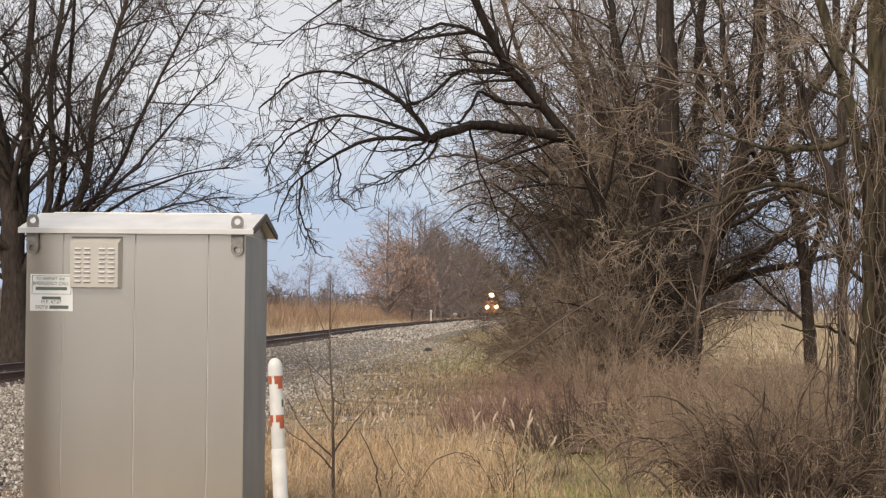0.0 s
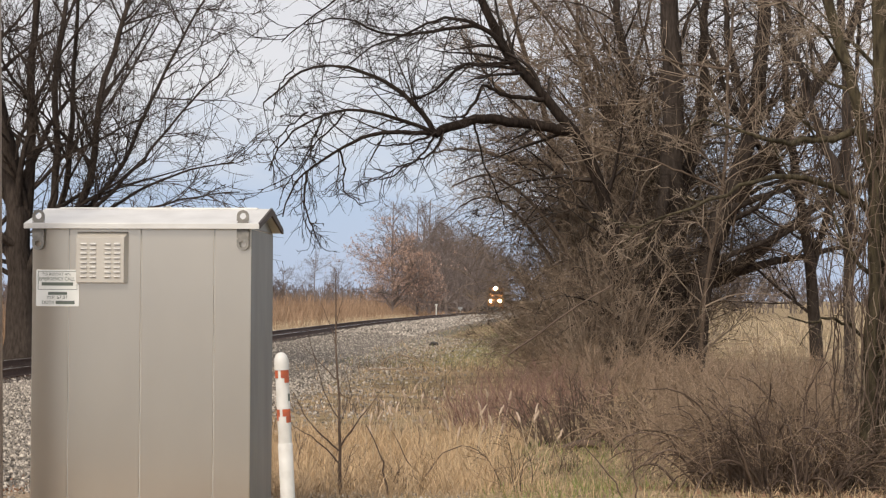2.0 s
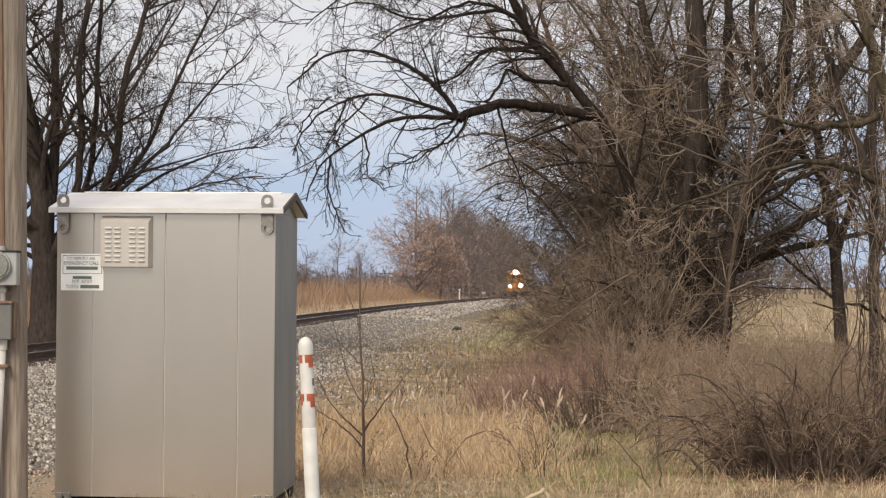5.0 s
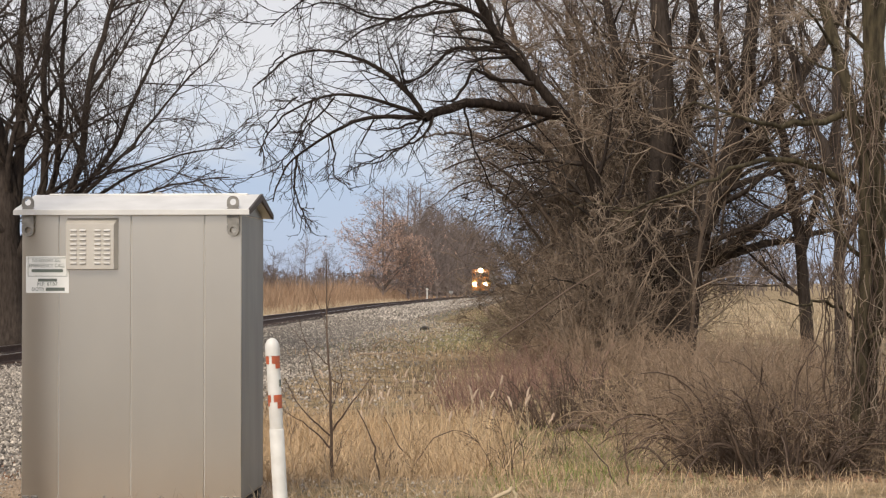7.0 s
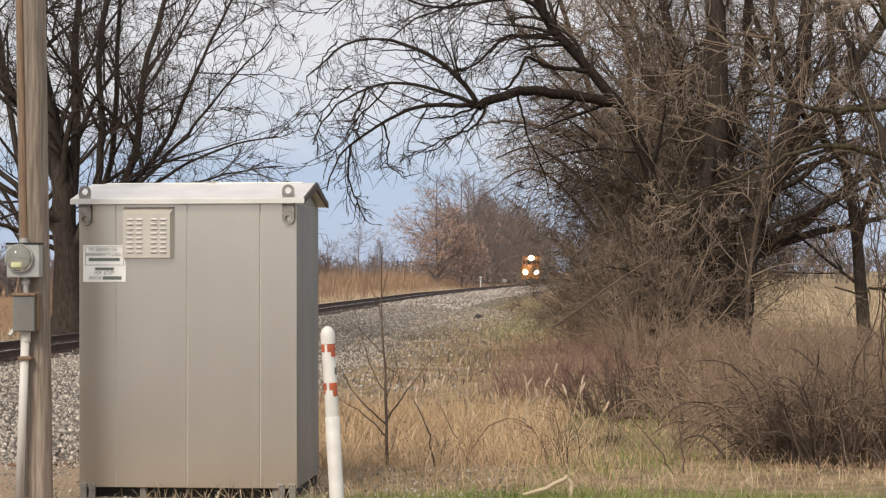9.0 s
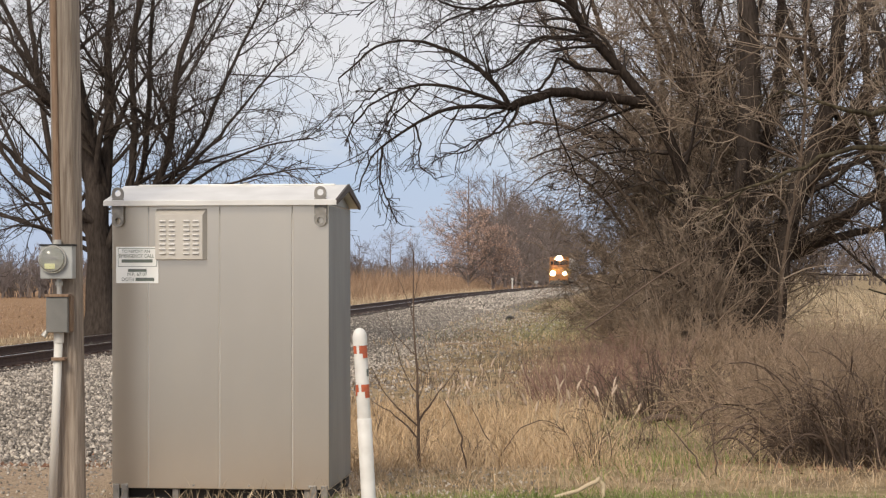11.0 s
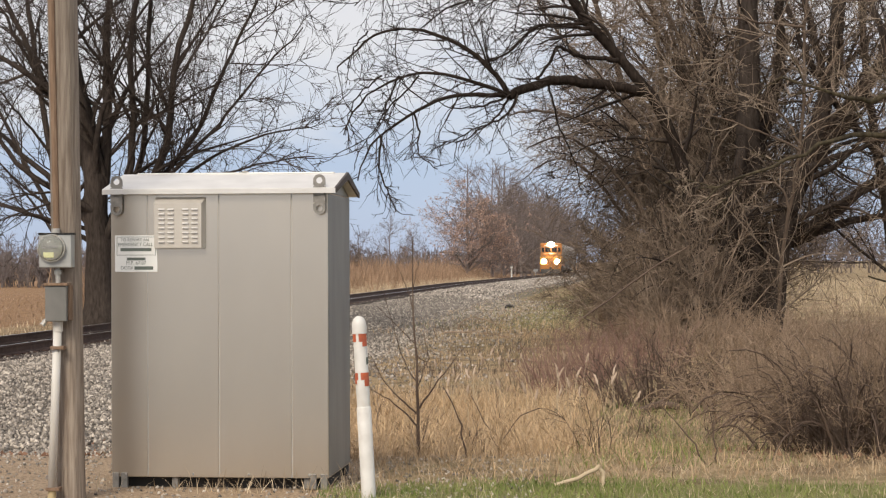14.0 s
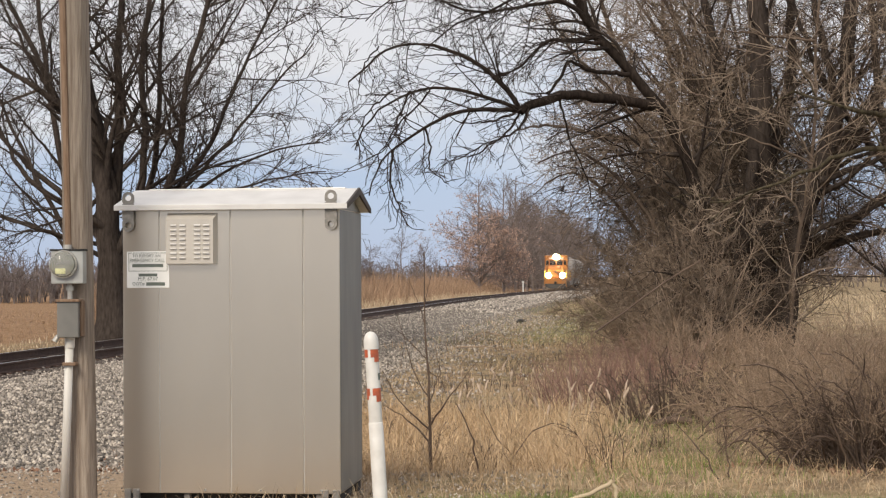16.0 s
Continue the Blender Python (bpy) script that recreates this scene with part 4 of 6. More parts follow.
def right_trees():
    lv = [(11, 0.12, 1.0, 46, 0.42, 10, 0.09, 0.0, 0.32, 0.018, 6), (6, 0.1, 1.0, 48, 0.6, 8, 0.11, 0.0, 0.42, 0.012, 4),
          (4, 0.1, 1.0, 48, 0.66, 5, 0.13, 0.0, 0.6, 0.0085, 3), (1, 0.1, 1.0, 46, 0.7, 3, 0.14, 0.0, 0.7, 0.0068, 3)]
    tree("bare_tree", "massive spreading bare tree with dark twisted limbs", (7.28, 44),
         [(((7.37, 44.00, -0.74), (7.42, 44.00, 2.19), (7.38, 44.00, 4.46), (7.42, 44.00, 6.46), (7.31, 44.00, 9.67)), 0.4, 0.2),
          (((7.64, 43.60, -0.72), (8.04, 43.60, 2.06), (8.57, 43.60, 3.51), (9.20, 43.60, 4.53), (9.89, 43.60, 5.23), (10.92, 43.60, 6.68), (11.98, 43.60, 8.54), (12.51, 43.60, 10.39)), 0.36, 0.06),
          (((8.21, 43.40, 2.65), (8.87, 43.40, 4.36), (9.35, 43.40, 6.00), (9.45, 43.40, 7.71), (9.50, 43.40, 9.69)), 0.25, 0.14),
          (((7.89, 44.00, 1.93), (8.55, 44.00, 2.19), (9.26, 44.00, 2.39), (9.96, 44.00, 3.06), (11.02, 44.00, 3.80), (12.22, 44.00, 4.30), (13.29, 44.00, 4.46)), 0.2, 0.02),
          (((8.28, 44.30, 1.86), (8.95, 44.30, 2.09), (9.75, 44.30, 2.40), (10.70, 44.30, 2.53), (11.90, 44.30, 2.80), (13.11, 44.30, 3.27)), 0.15, 0.015),
          (((7.56, 45.00, 3.44), (8.07, 45.00, 4.94), (8.41, 45.00, 6.44), (8.34, 45.00, 8.22), (8.54, 45.00, 9.85)), 0.2, 0.08),
          (((7.63, 45.50, 3.87), (6.98, 45.50, 5.39), (6.60, 45.50, 6.77), (6.29, 45.50, 8.29), (6.09, 45.50, 9.95)), 0.2, 0.07),
          (((8.56, 43.00, 3.61), (9.34, 43.00, 3.87), (10.23, 43.00, 4.24), (11.16, 43.00, 4.40), (12.21, 43.00, 4.85)), 0.1, 0.012),
          (((9.29, 44.00, 4.60), (9.15, 44.00, 6.20), (8.75, 44.00, 7.53), (8.62, 44.00, 9.40)), 0.14, 0.05),
          (((6.91, 43.50, -0.74), (6.85, 43.50, 1.79), (7.02, 43.50, 3.11), (7.20, 43.50, 4.43)), 0.22, 0.12),
          (((9.87, 43.60, 5.23), (10.79, 43.60, 5.23), (11.85, 43.60, 5.76), (12.91, 43.60, 6.15)), 0.1, 0.012)], lv, 21, None, M_TWIGB)
    arch = [(12, 0.08, 1.0, 46, 0.44, 12, 0.1, 0.0, 0.42, 0.0115, 4), (4, 0.12, 1.0, 46, 0.6, 10, 0.11, -0.01, 0.55, 0.0088, 3),
            (2, 0.2, 1.0, 46, 0.65, 6, 0.12, -0.01, 0.65, 0.007, 3)]
    # the limb that arches out towards the track belongs to a second stem of the clump
    tree("bare_tree", "bare tree whose long limb arches towards the track", (6.1, 42.4),
         [(((6.15, 42.40, -0.79), (5.93, 42.40, 2.43), (5.45, 42.40, 4.42), (4.84, 42.40, 5.45), (4.24, 42.40, 6.05), (3.58, 42.40, 6.77), (2.97, 42.40, 7.60), (2.58, 42.40, 8.66)), 0.2, 0.09),
          (((4.91, 42.40, 5.32), (4.30, 42.20, 5.39), (3.68, 42.00, 5.47), (3.11, 41.70, 5.53), (2.55, 41.40, 5.49), (1.88, 41.10, 5.29), (1.62, 41.00, 5.12)), 0.13, 0.1),
          (((1.62, 41.00, 5.12), (1.29, 41.00, 5.71), (0.91, 41.00, 6.02), (0.34, 41.00, 6.37), (-0.24, 41.00, 6.58), (-1.07, 41.00, 6.62), (-1.52, 41.00, 6.35), (-2.16, 41.00, 5.77)), 0.066, 0.017),
          (((1.62, 41.00, 5.12), (1.04, 40.70, 5.34), (0.53, 40.50, 5.50), (-0.05, 40.40, 5.59), (-0.79, 40.30, 5.48), (-1.29, 40.20, 5.19), (-1.79, 40.20, 4.75), (-1.97, 40.20, 4.20)), 0.052, 0.013),
          (((1.62, 41.00, 5.12), (1.03, 40.60, 5.13), (0.39, 40.30, 5.08), (-0.23, 40.00, 4.83), (-0.84, 39.80, 4.41), (-1.22, 39.80, 4.17), (-1.56, 39.80, 3.70), (-1.68, 39.80, 3.21)), 0.062, 0.014),
          (((-0.47, 40.00, 4.68), (-0.33, 40.00, 4.30), (-0.41, 40.00, 3.80), (0.02, 40.00, 3.46)), 0.025, 0.01),
          (((-1.16, 39.80, 4.20), (-1.22, 39.80, 3.48), (-0.84, 39.80, 2.55)), 0.03, 0.01),
          (((1.81, 41.00, 5.13), (1.62, 40.80, 4.68), (0.94, 40.60, 4.35), (0.57, 40.60, 4.05), (0.07, 40.60, 4.08)), 0.035, 0.01),
          (((3.51, 42.00, 6.87), (2.81, 41.80, 6.73), (2.34, 41.60, 6.83), (1.96, 41.40, 6.46), (1.62, 41.20, 6.04), (1.07, 41.00, 5.84), (0.20, 41.00, 6.18)), 0.045, 0.012),
          (((4.15, 42.20, 6.02), (3.12, 41.80, 6.09), (2.72, 41.50, 6.37), (2.52, 41.40, 5.79), (2.20, 41.30, 5.53)), 0.06, 0.03),
          (((3.36, 42.40, 7.06), (2.75, 42.00, 7.76), (1.48, 42.00, 7.51), (0.46, 42.00, 7.38), (-0.31, 42.00, 7.89), (-1.32, 42.00, 7.63)), 0.06, 0.014),
          (((2.75, 42.40, 8.27), (2.24, 42.00, 9.03), (0.71, 42.00, 8.91), (-0.56, 42.00, 8.27), (-1.83, 42.00, 7.25)), 0.05, 0.012),
          (((2.52, 41.40, 5.41), (2.71, 41.40, 4.54), (3.09, 41.40, 3.78), (3.21, 41.40, 3.03)), 0.03, 0.01),
          (((2.91, 41.60, 7.46), (2.22, 41.60, 7.83), (1.53, 41.60, 7.71), (0.83, 41.60, 7.33), (0.20, 41.60, 7.14), (-0.49, 41.60, 6.51)), 0.05, 0.012),
          (((3.47, 41.40, 6.65), (2.84, 41.40, 6.67), (2.24, 41.40, 6.77), (1.90, 41.40, 6.36), (1.52, 41.40, 6.02), (1.05, 41.40, 5.86), (0.83, 41.40, 6.05)), 0.05, 0.012),
          (((1.62, 41.00, 5.12), (1.25, 40.80, 4.93), (0.81, 40.60, 4.85), (0.38, 40.50, 4.78), (0.07, 40.50, 4.96)), 0.035, 0.01),
          (((1.62, 41.00, 5.12), (1.50, 41.00, 4.82), (1.19, 41.00, 4.48), (0.82, 41.00, 4.39), (0.45, 41.00, 4.11), (0.07, 41.00, 4.01)), 0.03, 0.009),
          (((-1.15, 40.30, 5.50), (-1.58, 40.30, 5.19), (-1.88, 40.30, 4.70), (-1.94, 40.30, 4.21)), 0.022, 0.008),
          (((-0.78, 40.30, 5.50), (-1.03, 40.30, 4.95), (-1.21, 40.30, 4.46), (-1.64, 40.30, 3.91), (-1.76, 40.30, 3.48)), 0.022, 0.008),
          (((-0.35, 40.30, 5.50), (-0.66, 40.30, 5.13), (-1.03, 40.30, 4.82), (-1.27, 40.30, 4.21), (-2.25, 40.30, 3.79)), 0.022, 0.008),
          (((-1.48, 41.00, 6.56), (-1.79, 41.00, 6.19), (-1.94, 41.00, 5.75), (-1.89, 41.00, 5.38)), 0.02, 0.008)], arch, 23, M_BARKD, M_TWIGD)
    # densely twigged many-stemmed tree filling the verge in front of the trunks
    den = [(10, 0.12, 1.0, 48, 0.31, 9, 0.08, -0.01, 0.4, 0.012, 6), (6, 0.1, 1.0, 46, 0.6, 8, 0.1, -0.01, 0.5, 0.0098, 4),
           (5, 0.1, 1.0, 46, 0.72, 4, 0.12, -0.01, 0.65, 0.0085, 3), (1, 0.1, 1.0, 44, 1.0, 3, 0.14, -0.01, 0.75, 0.008, 3)]
    tree("tangled_tree", "wide many-stemmed bare tree with dense drooping grey twigs", (5.5, 44),
         [(((6.31, 46.06, -0.72), (5.61, 46.06, 2.42), (4.37, 46.06, 4.44), (3.21, 46.06, 5.30), (2.43, 46.06, 4.82)), 0.0766965, 0.018),
          (((5.81, 43.27, -0.72), (5.15, 43.27, 2.14), (3.98, 43.27, 3.84), (2.88, 43.27, 4.54), (2.15, 43.27, 4.10)), 0.0970791, 0.018),
          (((5.49, 45.14, -0.72), (4.93, 45.14, 1.95), (3.93, 45.14, 3.51), (3.00, 45.14, 4.16), (2.38, 45.14, 3.69)), 0.0931783, 0.018),
          (((5.76, 44.94, -0.72), (5.38, 44.94, 1.81), (4.70, 44.94, 3.24), (4.07, 44.94, 3.89), (3.65, 44.94, 3.55)), 0.0797515, 0.018),
          (((6.33, 46.18, -0.72), (5.79, 46.18, 2.64), (4.82, 46.18, 4.88), (3.91, 46.18, 5.83), (3.31, 46.18, 5.35)), 0.0913253, 0.018),
          (((5.36, 44.42, -0.72), (5.10, 44.42, 2.56), (4.64, 44.42, 4.69), (4.21, 44.42, 5.60), (3.92, 44.42, 5.14)), 0.0760777, 0.018),
          (((5.40, 43.09, -0.72), (5.29, 43.09, 2.40), (5.09, 43.09, 4.33), (4.91, 43.09, 5.15), (4.78, 43.09, 4.70)), 0.084554, 0.018),
          (((6.00, 44.22, -0.72), (5.96, 44.22, 2.36), (5.89, 44.22, 4.29), (5.82, 44.22, 5.11), (5.78, 44.22, 4.65)), 0.0907726, 0.018),
          (((5.37, 44.79, -0.72), (5.60, 44.79, 2.23), (6.02, 44.79, 4.05), (6.41, 44.79, 4.82), (6.67, 44.79, 4.35)), 0.0757157, 0.018),
          (((5.17, 44.04, -0.72), (5.48, 44.04, 1.77), (6.03, 44.04, 3.13), (6.55, 44.04, 3.69), (6.89, 44.04, 3.24)), 0.0903067, 0.018)], den, 31, M_TWIGB, M_TWIGM)
    full = [(12, 0.12, 1.0, 48, 0.38, 9, 0.08, 0.0, 0.4, 0.012, 6), (7, 0.1, 1.0, 46, 0.6, 8, 0.1, -0.01, 0.5, 0.0098, 4)] + den[2:]
    tree("tangled_tree", "tall many-stemmed bare tree with a dense brown-grey crown", (7.2, 47),
         [(((7.82, 48.50, -0.66), (7.21, 48.50, 3.18), (6.00, 48.50, 5.85), (4.78, 48.50, 7.54), (3.77, 48.50, 8.15)), 0.0854553, 0.02),
          (((7.96, 48.21, -0.66), (7.43, 48.21, 3.58), (6.36, 48.21, 6.65), (5.29, 48.21, 8.58), (4.40, 48.21, 9.28)), 0.102032, 0.02),
          (((7.92, 48.25, -0.66), (7.44, 48.25, 2.78), (6.47, 48.25, 5.06), (5.50, 48.25, 6.50), (4.70, 48.25, 7.02)), 0.103692, 0.02),
          (((8.00, 46.76, -0.66), (7.58, 46.76, 3.02), (6.73, 46.76, 5.50), (5.89, 46.76, 7.06), (5.19, 46.76, 7.63)), 0.108857, 0.02),
          (((7.58, 46.24, -0.66), (7.27, 46.24, 3.44), (6.67, 46.24, 6.34), (6.06, 46.24, 8.16), (5.55, 46.24, 8.82)), 0.101455, 0.02),
          (((7.37, 47.05, -0.66), (7.16, 47.05, 2.70), (6.73, 47.05, 4.87), (6.30, 47.05, 6.24), (5.94, 47.05, 6.74)), 0.0947004, 0.02),
          (((7.52, 48.30, -0.66), (7.40, 48.30, 3.12), (7.14, 48.30, 5.73), (6.89, 48.30, 7.38), (6.68, 48.30, 7.97)), 0.104946, 0.02),
          (((7.85, 46.76, -0.66), (7.70, 46.76, 2.55), (7.41, 46.76, 4.56), (7.11, 46.76, 5.82), (6.86, 46.76, 6.28)), 0.106991, 0.02),
          (((7.43, 47.04, -0.66), (7.46, 47.04, 2.93), (7.53, 47.04, 5.32), (7.59, 47.04, 6.83), (7.65, 47.04, 7.38)), 0.10761, 0.02),
          (((7.42, 47.75, -0.66), (7.58, 47.75, 3.35), (7.90, 47.75, 6.19), (8.22, 47.75, 7.98), (8.49, 47.75, 8.63)), 0.0866543, 0.02),
          (((7.57, 46.68, -0.66), (7.72, 46.68, 2.59), (8.02, 46.68, 4.65), (8.33, 46.68, 5.94), (8.58, 46.68, 6.41)), 0.0849821, 0.02),
          (((7.16, 48.25, -0.66), (7.50, 48.25, 2.96), (8.19, 48.25, 5.42), (8.88, 48.25, 6.97), (9.45, 48.25, 7.53)), 0.107341, 0.02),
          (((7.94, 46.64, -0.66), (7.85, 46.64, 2.10), (7.65, 46.64, 3.66), (7.46, 46.64, 4.64), (7.30, 46.64, 4.99)), 0.101186, 0.02),
          (((7.37, 47.16, -0.66), (7.56, 47.16, 1.98), (7.92, 47.16, 3.43), (8.29, 47.16, 4.34), (8.60, 47.16, 4.68)), 0.0995424, 0.02),
          (((7.10, 47.39, -0.66), (6.76, 47.39, 2.38), (6.08, 47.39, 4.25), (5.40, 47.39, 5.42), (4.83, 47.39, 5.84)), 0.0862346, 0.02),
          (((8.00, 47.18, -0.66), (7.26, 47.18, 3.83), (5.79, 47.18, 7.14), (4.32, 47.18, 9.22), (3.09, 47.18, 9.97)), 0.098698, 0.02),
          (((7.63, 46.00, -0.66), (7.07, 46.00, 3.92), (5.93, 46.00, 7.29), (4.80, 46.00, 9.41), (3.85, 46.00, 10.18)), 0.101778, 0.02),
          (((7.04, 48.25, -0.66), (6.72, 48.25, 4.09), (6.09, 48.25, 7.68), (5.45, 48.25, 9.93), (4.92, 48.25, 10.75)), 0.102343, 0.02),
          (((7.38, 45.96, -0.66), (7.10, 45.96, 4.02), (6.54, 45.96, 7.48), (5.99, 45.96, 9.66), (5.52, 45.96, 10.45)), 0.088193, 0.02),
          (((7.78, 46.41, -0.66), (7.60, 46.41, 3.94), (7.23, 46.41, 7.34), (6.87, 46.41, 9.48), (6.56, 46.41, 10.26)), 0.083188, 0.02)], full, 36, M_TWIGB, M_TWIGM)
    tree("tangled_tree", "tall bare tree with a dense grey crown", (6.0, 50),
         [(((6.00, 50.00, -0.59), (5.77, 50.00, 2.89), (5.24, 50.00, 5.62), (4.48, 50.00, 7.74), (3.88, 50.00, 9.86)), 0.16, 0.05),
          (((5.70, 50.00, 3.50), (6.15, 50.00, 6.23), (5.85, 50.00, 8.35), (5.70, 50.00, 10.47)), 0.11, 0.03),
          (((5.39, 50.00, 5.02), (4.03, 50.00, 5.24), (2.82, 50.00, 5.55), (1.83, 50.00, 5.39)), 0.09, 0.02),
          (((5.24, 50.00, 5.47), (4.18, 50.00, 6.68), (3.27, 50.00, 7.59), (2.67, 50.00, 8.65)), 0.09, 0.02),
          (((5.92, 50.00, 4.71), (7.06, 50.00, 6.83), (7.67, 50.00, 8.65), (7.97, 50.00, 10.47)), 0.09, 0.03)], den, 35, M_TWIGB, M_TWIGM)
    tree("tangled_tree", "bare tree with pale curving outer twigs", (7.66, 42),
         [(((7.66, 42.00, -0.60), (7.85, 42.00, 2.04), (8.15, 42.00, 3.31), (8.32, 42.00, 4.96), (8.36, 42.00, 6.77), (8.48, 42.00, 8.28)), 0.05, 0.03),
          (((8.12, 41.00, 6.62), (7.41, 41.00, 6.69), (6.62, 41.00, 6.83), (5.61, 41.00, 6.80), (4.92, 41.00, 6.62)), 0.035, 0.008),
          (((8.12, 41.00, 5.63), (7.47, 41.00, 6.57), (6.90, 41.00, 6.29), (6.33, 41.00, 5.86), (5.46, 41.00, 5.60), (5.05, 41.00, 5.32)), 0.03, 0.008),
          (((7.94, 40.50, 3.86), (7.57, 40.50, 4.08), (6.89, 40.50, 4.35), (6.11, 40.50, 4.63), (5.33, 40.50, 4.71), (4.74, 40.50, 4.96)), 0.03, 0.008),
          (((7.71, 40.50, 2.51), (7.57, 40.50, 3.06), (7.20, 40.50, 3.24), (6.54, 40.50, 3.18), (6.04, 40.50, 2.83), (5.54, 40.50, 2.75)), 0.03, 0.008),
          (((8.02, 40.80, 4.00), (7.50, 40.80, 4.87), (6.76, 40.80, 5.11), (6.01, 40.80, 5.24), (5.21, 40.80, 5.48)), 0.03, 0.008),
          (((8.16, 41.00, 4.88), (8.78, 41.00, 5.88), (9.28, 41.00, 6.62), (9.65, 41.00, 7.74)), 0.035, 0.01)], arch, 34, M_TWIGB, M_TWIGL)
    tree("bare_tree", "leaning bare tree at the field edge", (10.9, 44),
         [(((10.91, 44.00, -0.47), (10.75, 44.00, 2.19), (10.35, 44.00, 4.46), (10.08, 44.00, 6.99), (9.95, 44.00, 9.79)), 0.17, 0.06),
          (((10.75, 44.00, 2.19), (11.41, 44.00, 4.46), (11.81, 44.00, 6.46), (11.95, 44.00, 8.59)), 0.11, 0.04),
          (((10.41, 44.00, 4.06), (9.28, 44.00, 5.39), (8.48, 44.00, 6.99), (7.95, 44.00, 8.86)), 0.11, 0.03)], lv, 33)


right_trees()


def verge_trees():
    """Vine-hung trees close to the road at the field's edge."""
    lv = [(6, 0.25, 1.0, 45, 0.30, 9, 0.16, 0.0, 0.4, 0.007, 6), (6, 0.15, 1.0, 44, 0.5, 7, 0.2, -0.01, 0.5, 0.004, 4),
          (5, 0.1, 1.0, 44, 0.5, 5, 0.22, -0.02, 0.6, 0.003, 3), (3, 0.1, 1.0, 44, 0.55, 4, 0.22, -0.02, 0.7, 0.0025, 3)]
    tree("vine_tree", "olive-barked leaning tree hung with dead vines", (4.13, 15),
         [(((4.02, 15.00, -0.32), (4.14, 15.00, 0.28), (4.24, 15.00, 1.01), (4.28, 15.00, 1.90), (4.27, 15.00, 2.84), (4.29, 15.00, 3.40), (4.27, 15.00, 4.01), (4.25, 15.00, 4.78)), 0.125, 0.06),
          (((4.00, 14.70, -0.26), (4.03, 14.70, 0.31), (4.08, 14.70, 1.04), (4.12, 14.70, 1.79), (4.13, 14.75, 2.45), (3.96, 14.80, 3.27), (3.76, 14.90, 3.95), (3.60, 15.00, 4.74)), 0.06, 0.04),
          (((4.26, 15.00, 2.28), (4.32, 15.00, 3.19), (4.35, 15.00, 4.01), (4.37, 15.00, 4.78)), 0.08, 0.05),
          (((4.25, 15.00, 2.82), (3.94, 14.80, 2.84), (3.59, 14.60, 2.77), (3.25, 14.40, 2.70), (2.96, 14.20, 2.76), (2.65, 14.20, 2.89)), 0.04, 0.008),
          (((4.28, 15.00, 2.15), (3.75, 14.80, 2.44), (3.30, 14.60, 2.51), (2.95, 14.50, 2.34), (2.64, 14.40, 2.24), (2.32, 14.40, 2.11), (2.03, 14.40, 2.03)), 0.035, 0.006),
          (((4.23, 15.00, 1.10), (3.84, 14.80, 1.37), (3.57, 14.60, 1.29), (3.39, 14.60, 1.38)), 0.02, 0.006)], lv, 41, M_BARKG, M_TWIGL, 12)
    tree("slender_tree", "slender grey bare tree at the field edge", (6.7, 25),
         [(((6.61, 25.00, -0.08), (6.64, 25.00, 2.16), (6.61, 25.00, 3.84), (6.52, 25.00, 5.42), (6.48, 25.00, 7.05)), 0.075, 0.05),
          (((6.62, 25.00, 2.80), (6.18, 25.00, 3.94), (5.88, 25.00, 4.92), (5.65, 25.00, 5.98)), 0.08, 0.03),
          (((6.62, 25.00, 1.89), (7.09, 25.00, 2.80), (7.39, 25.00, 3.71))  , 0.06, 0.02)], lv, 42)
    # thin vines hanging along the leaning stem
    rng = np.random.default_rng(43)
    k = 30
    c = curve_pts(np.array(((4.04, 14.70, -0.28), (4.09, 14.70, 0.75), (4.14, 14.70, 1.82), (4.12, 14.70, 3.07))), k)
    for n, r, sx, material, label in ((34, 0.0042, 0.13, M_BUSHD, "brown dead vines hanging on the leaning tree"), (18, 0.0034, 0.14, M_TWIGL, "pale dead vines tangled round the leaning tree")):
        P = c[None] + rng.normal(0, sx, (n, 1, 3)) * np.array([1, 0.5, 0]) + np.cumsum(rng.normal(0, 0.032, (n, k, 3)), axis=1)
        P[:, :, 2] = np.maximum(P[:, :, 2], -0.35)
        R = np.full((n, k), r) * rng.uniform(0.5, 1.5, (n, 1))
        Q, S = shoots(rng, P, R, 7, 0.05, 1.0, 50, 0.10, 7, 0.3, -0.06, 0.7, 0.0022)
        V, F = tubes([(P, R), (Q, S)], 4)
        tagged(quads("hanging_vines", V, F, material), label, "vines", kind="stuff")


verge_trees()

# ---- far trees and woods ----
M_FARTWIG = mat("far_twig", (0.15, 0.122, 0.112), (0.215, 0.178, 0.165), 0.4, 0.95, rand=0.3, island=True)
M_FARGREY = mat("far_grey_twig", (0.155, 0.13, 0.125), (0.22, 0.188, 0.18), 0.4, 0.95, rand=0.3, island=True)
M_OAKLEAF = mat("dead_oak_leaf", (0.36, 0.235, 0.18), (0.48, 0.345, 0.275), 0.5, 0.9, rand=0.35, island=True)


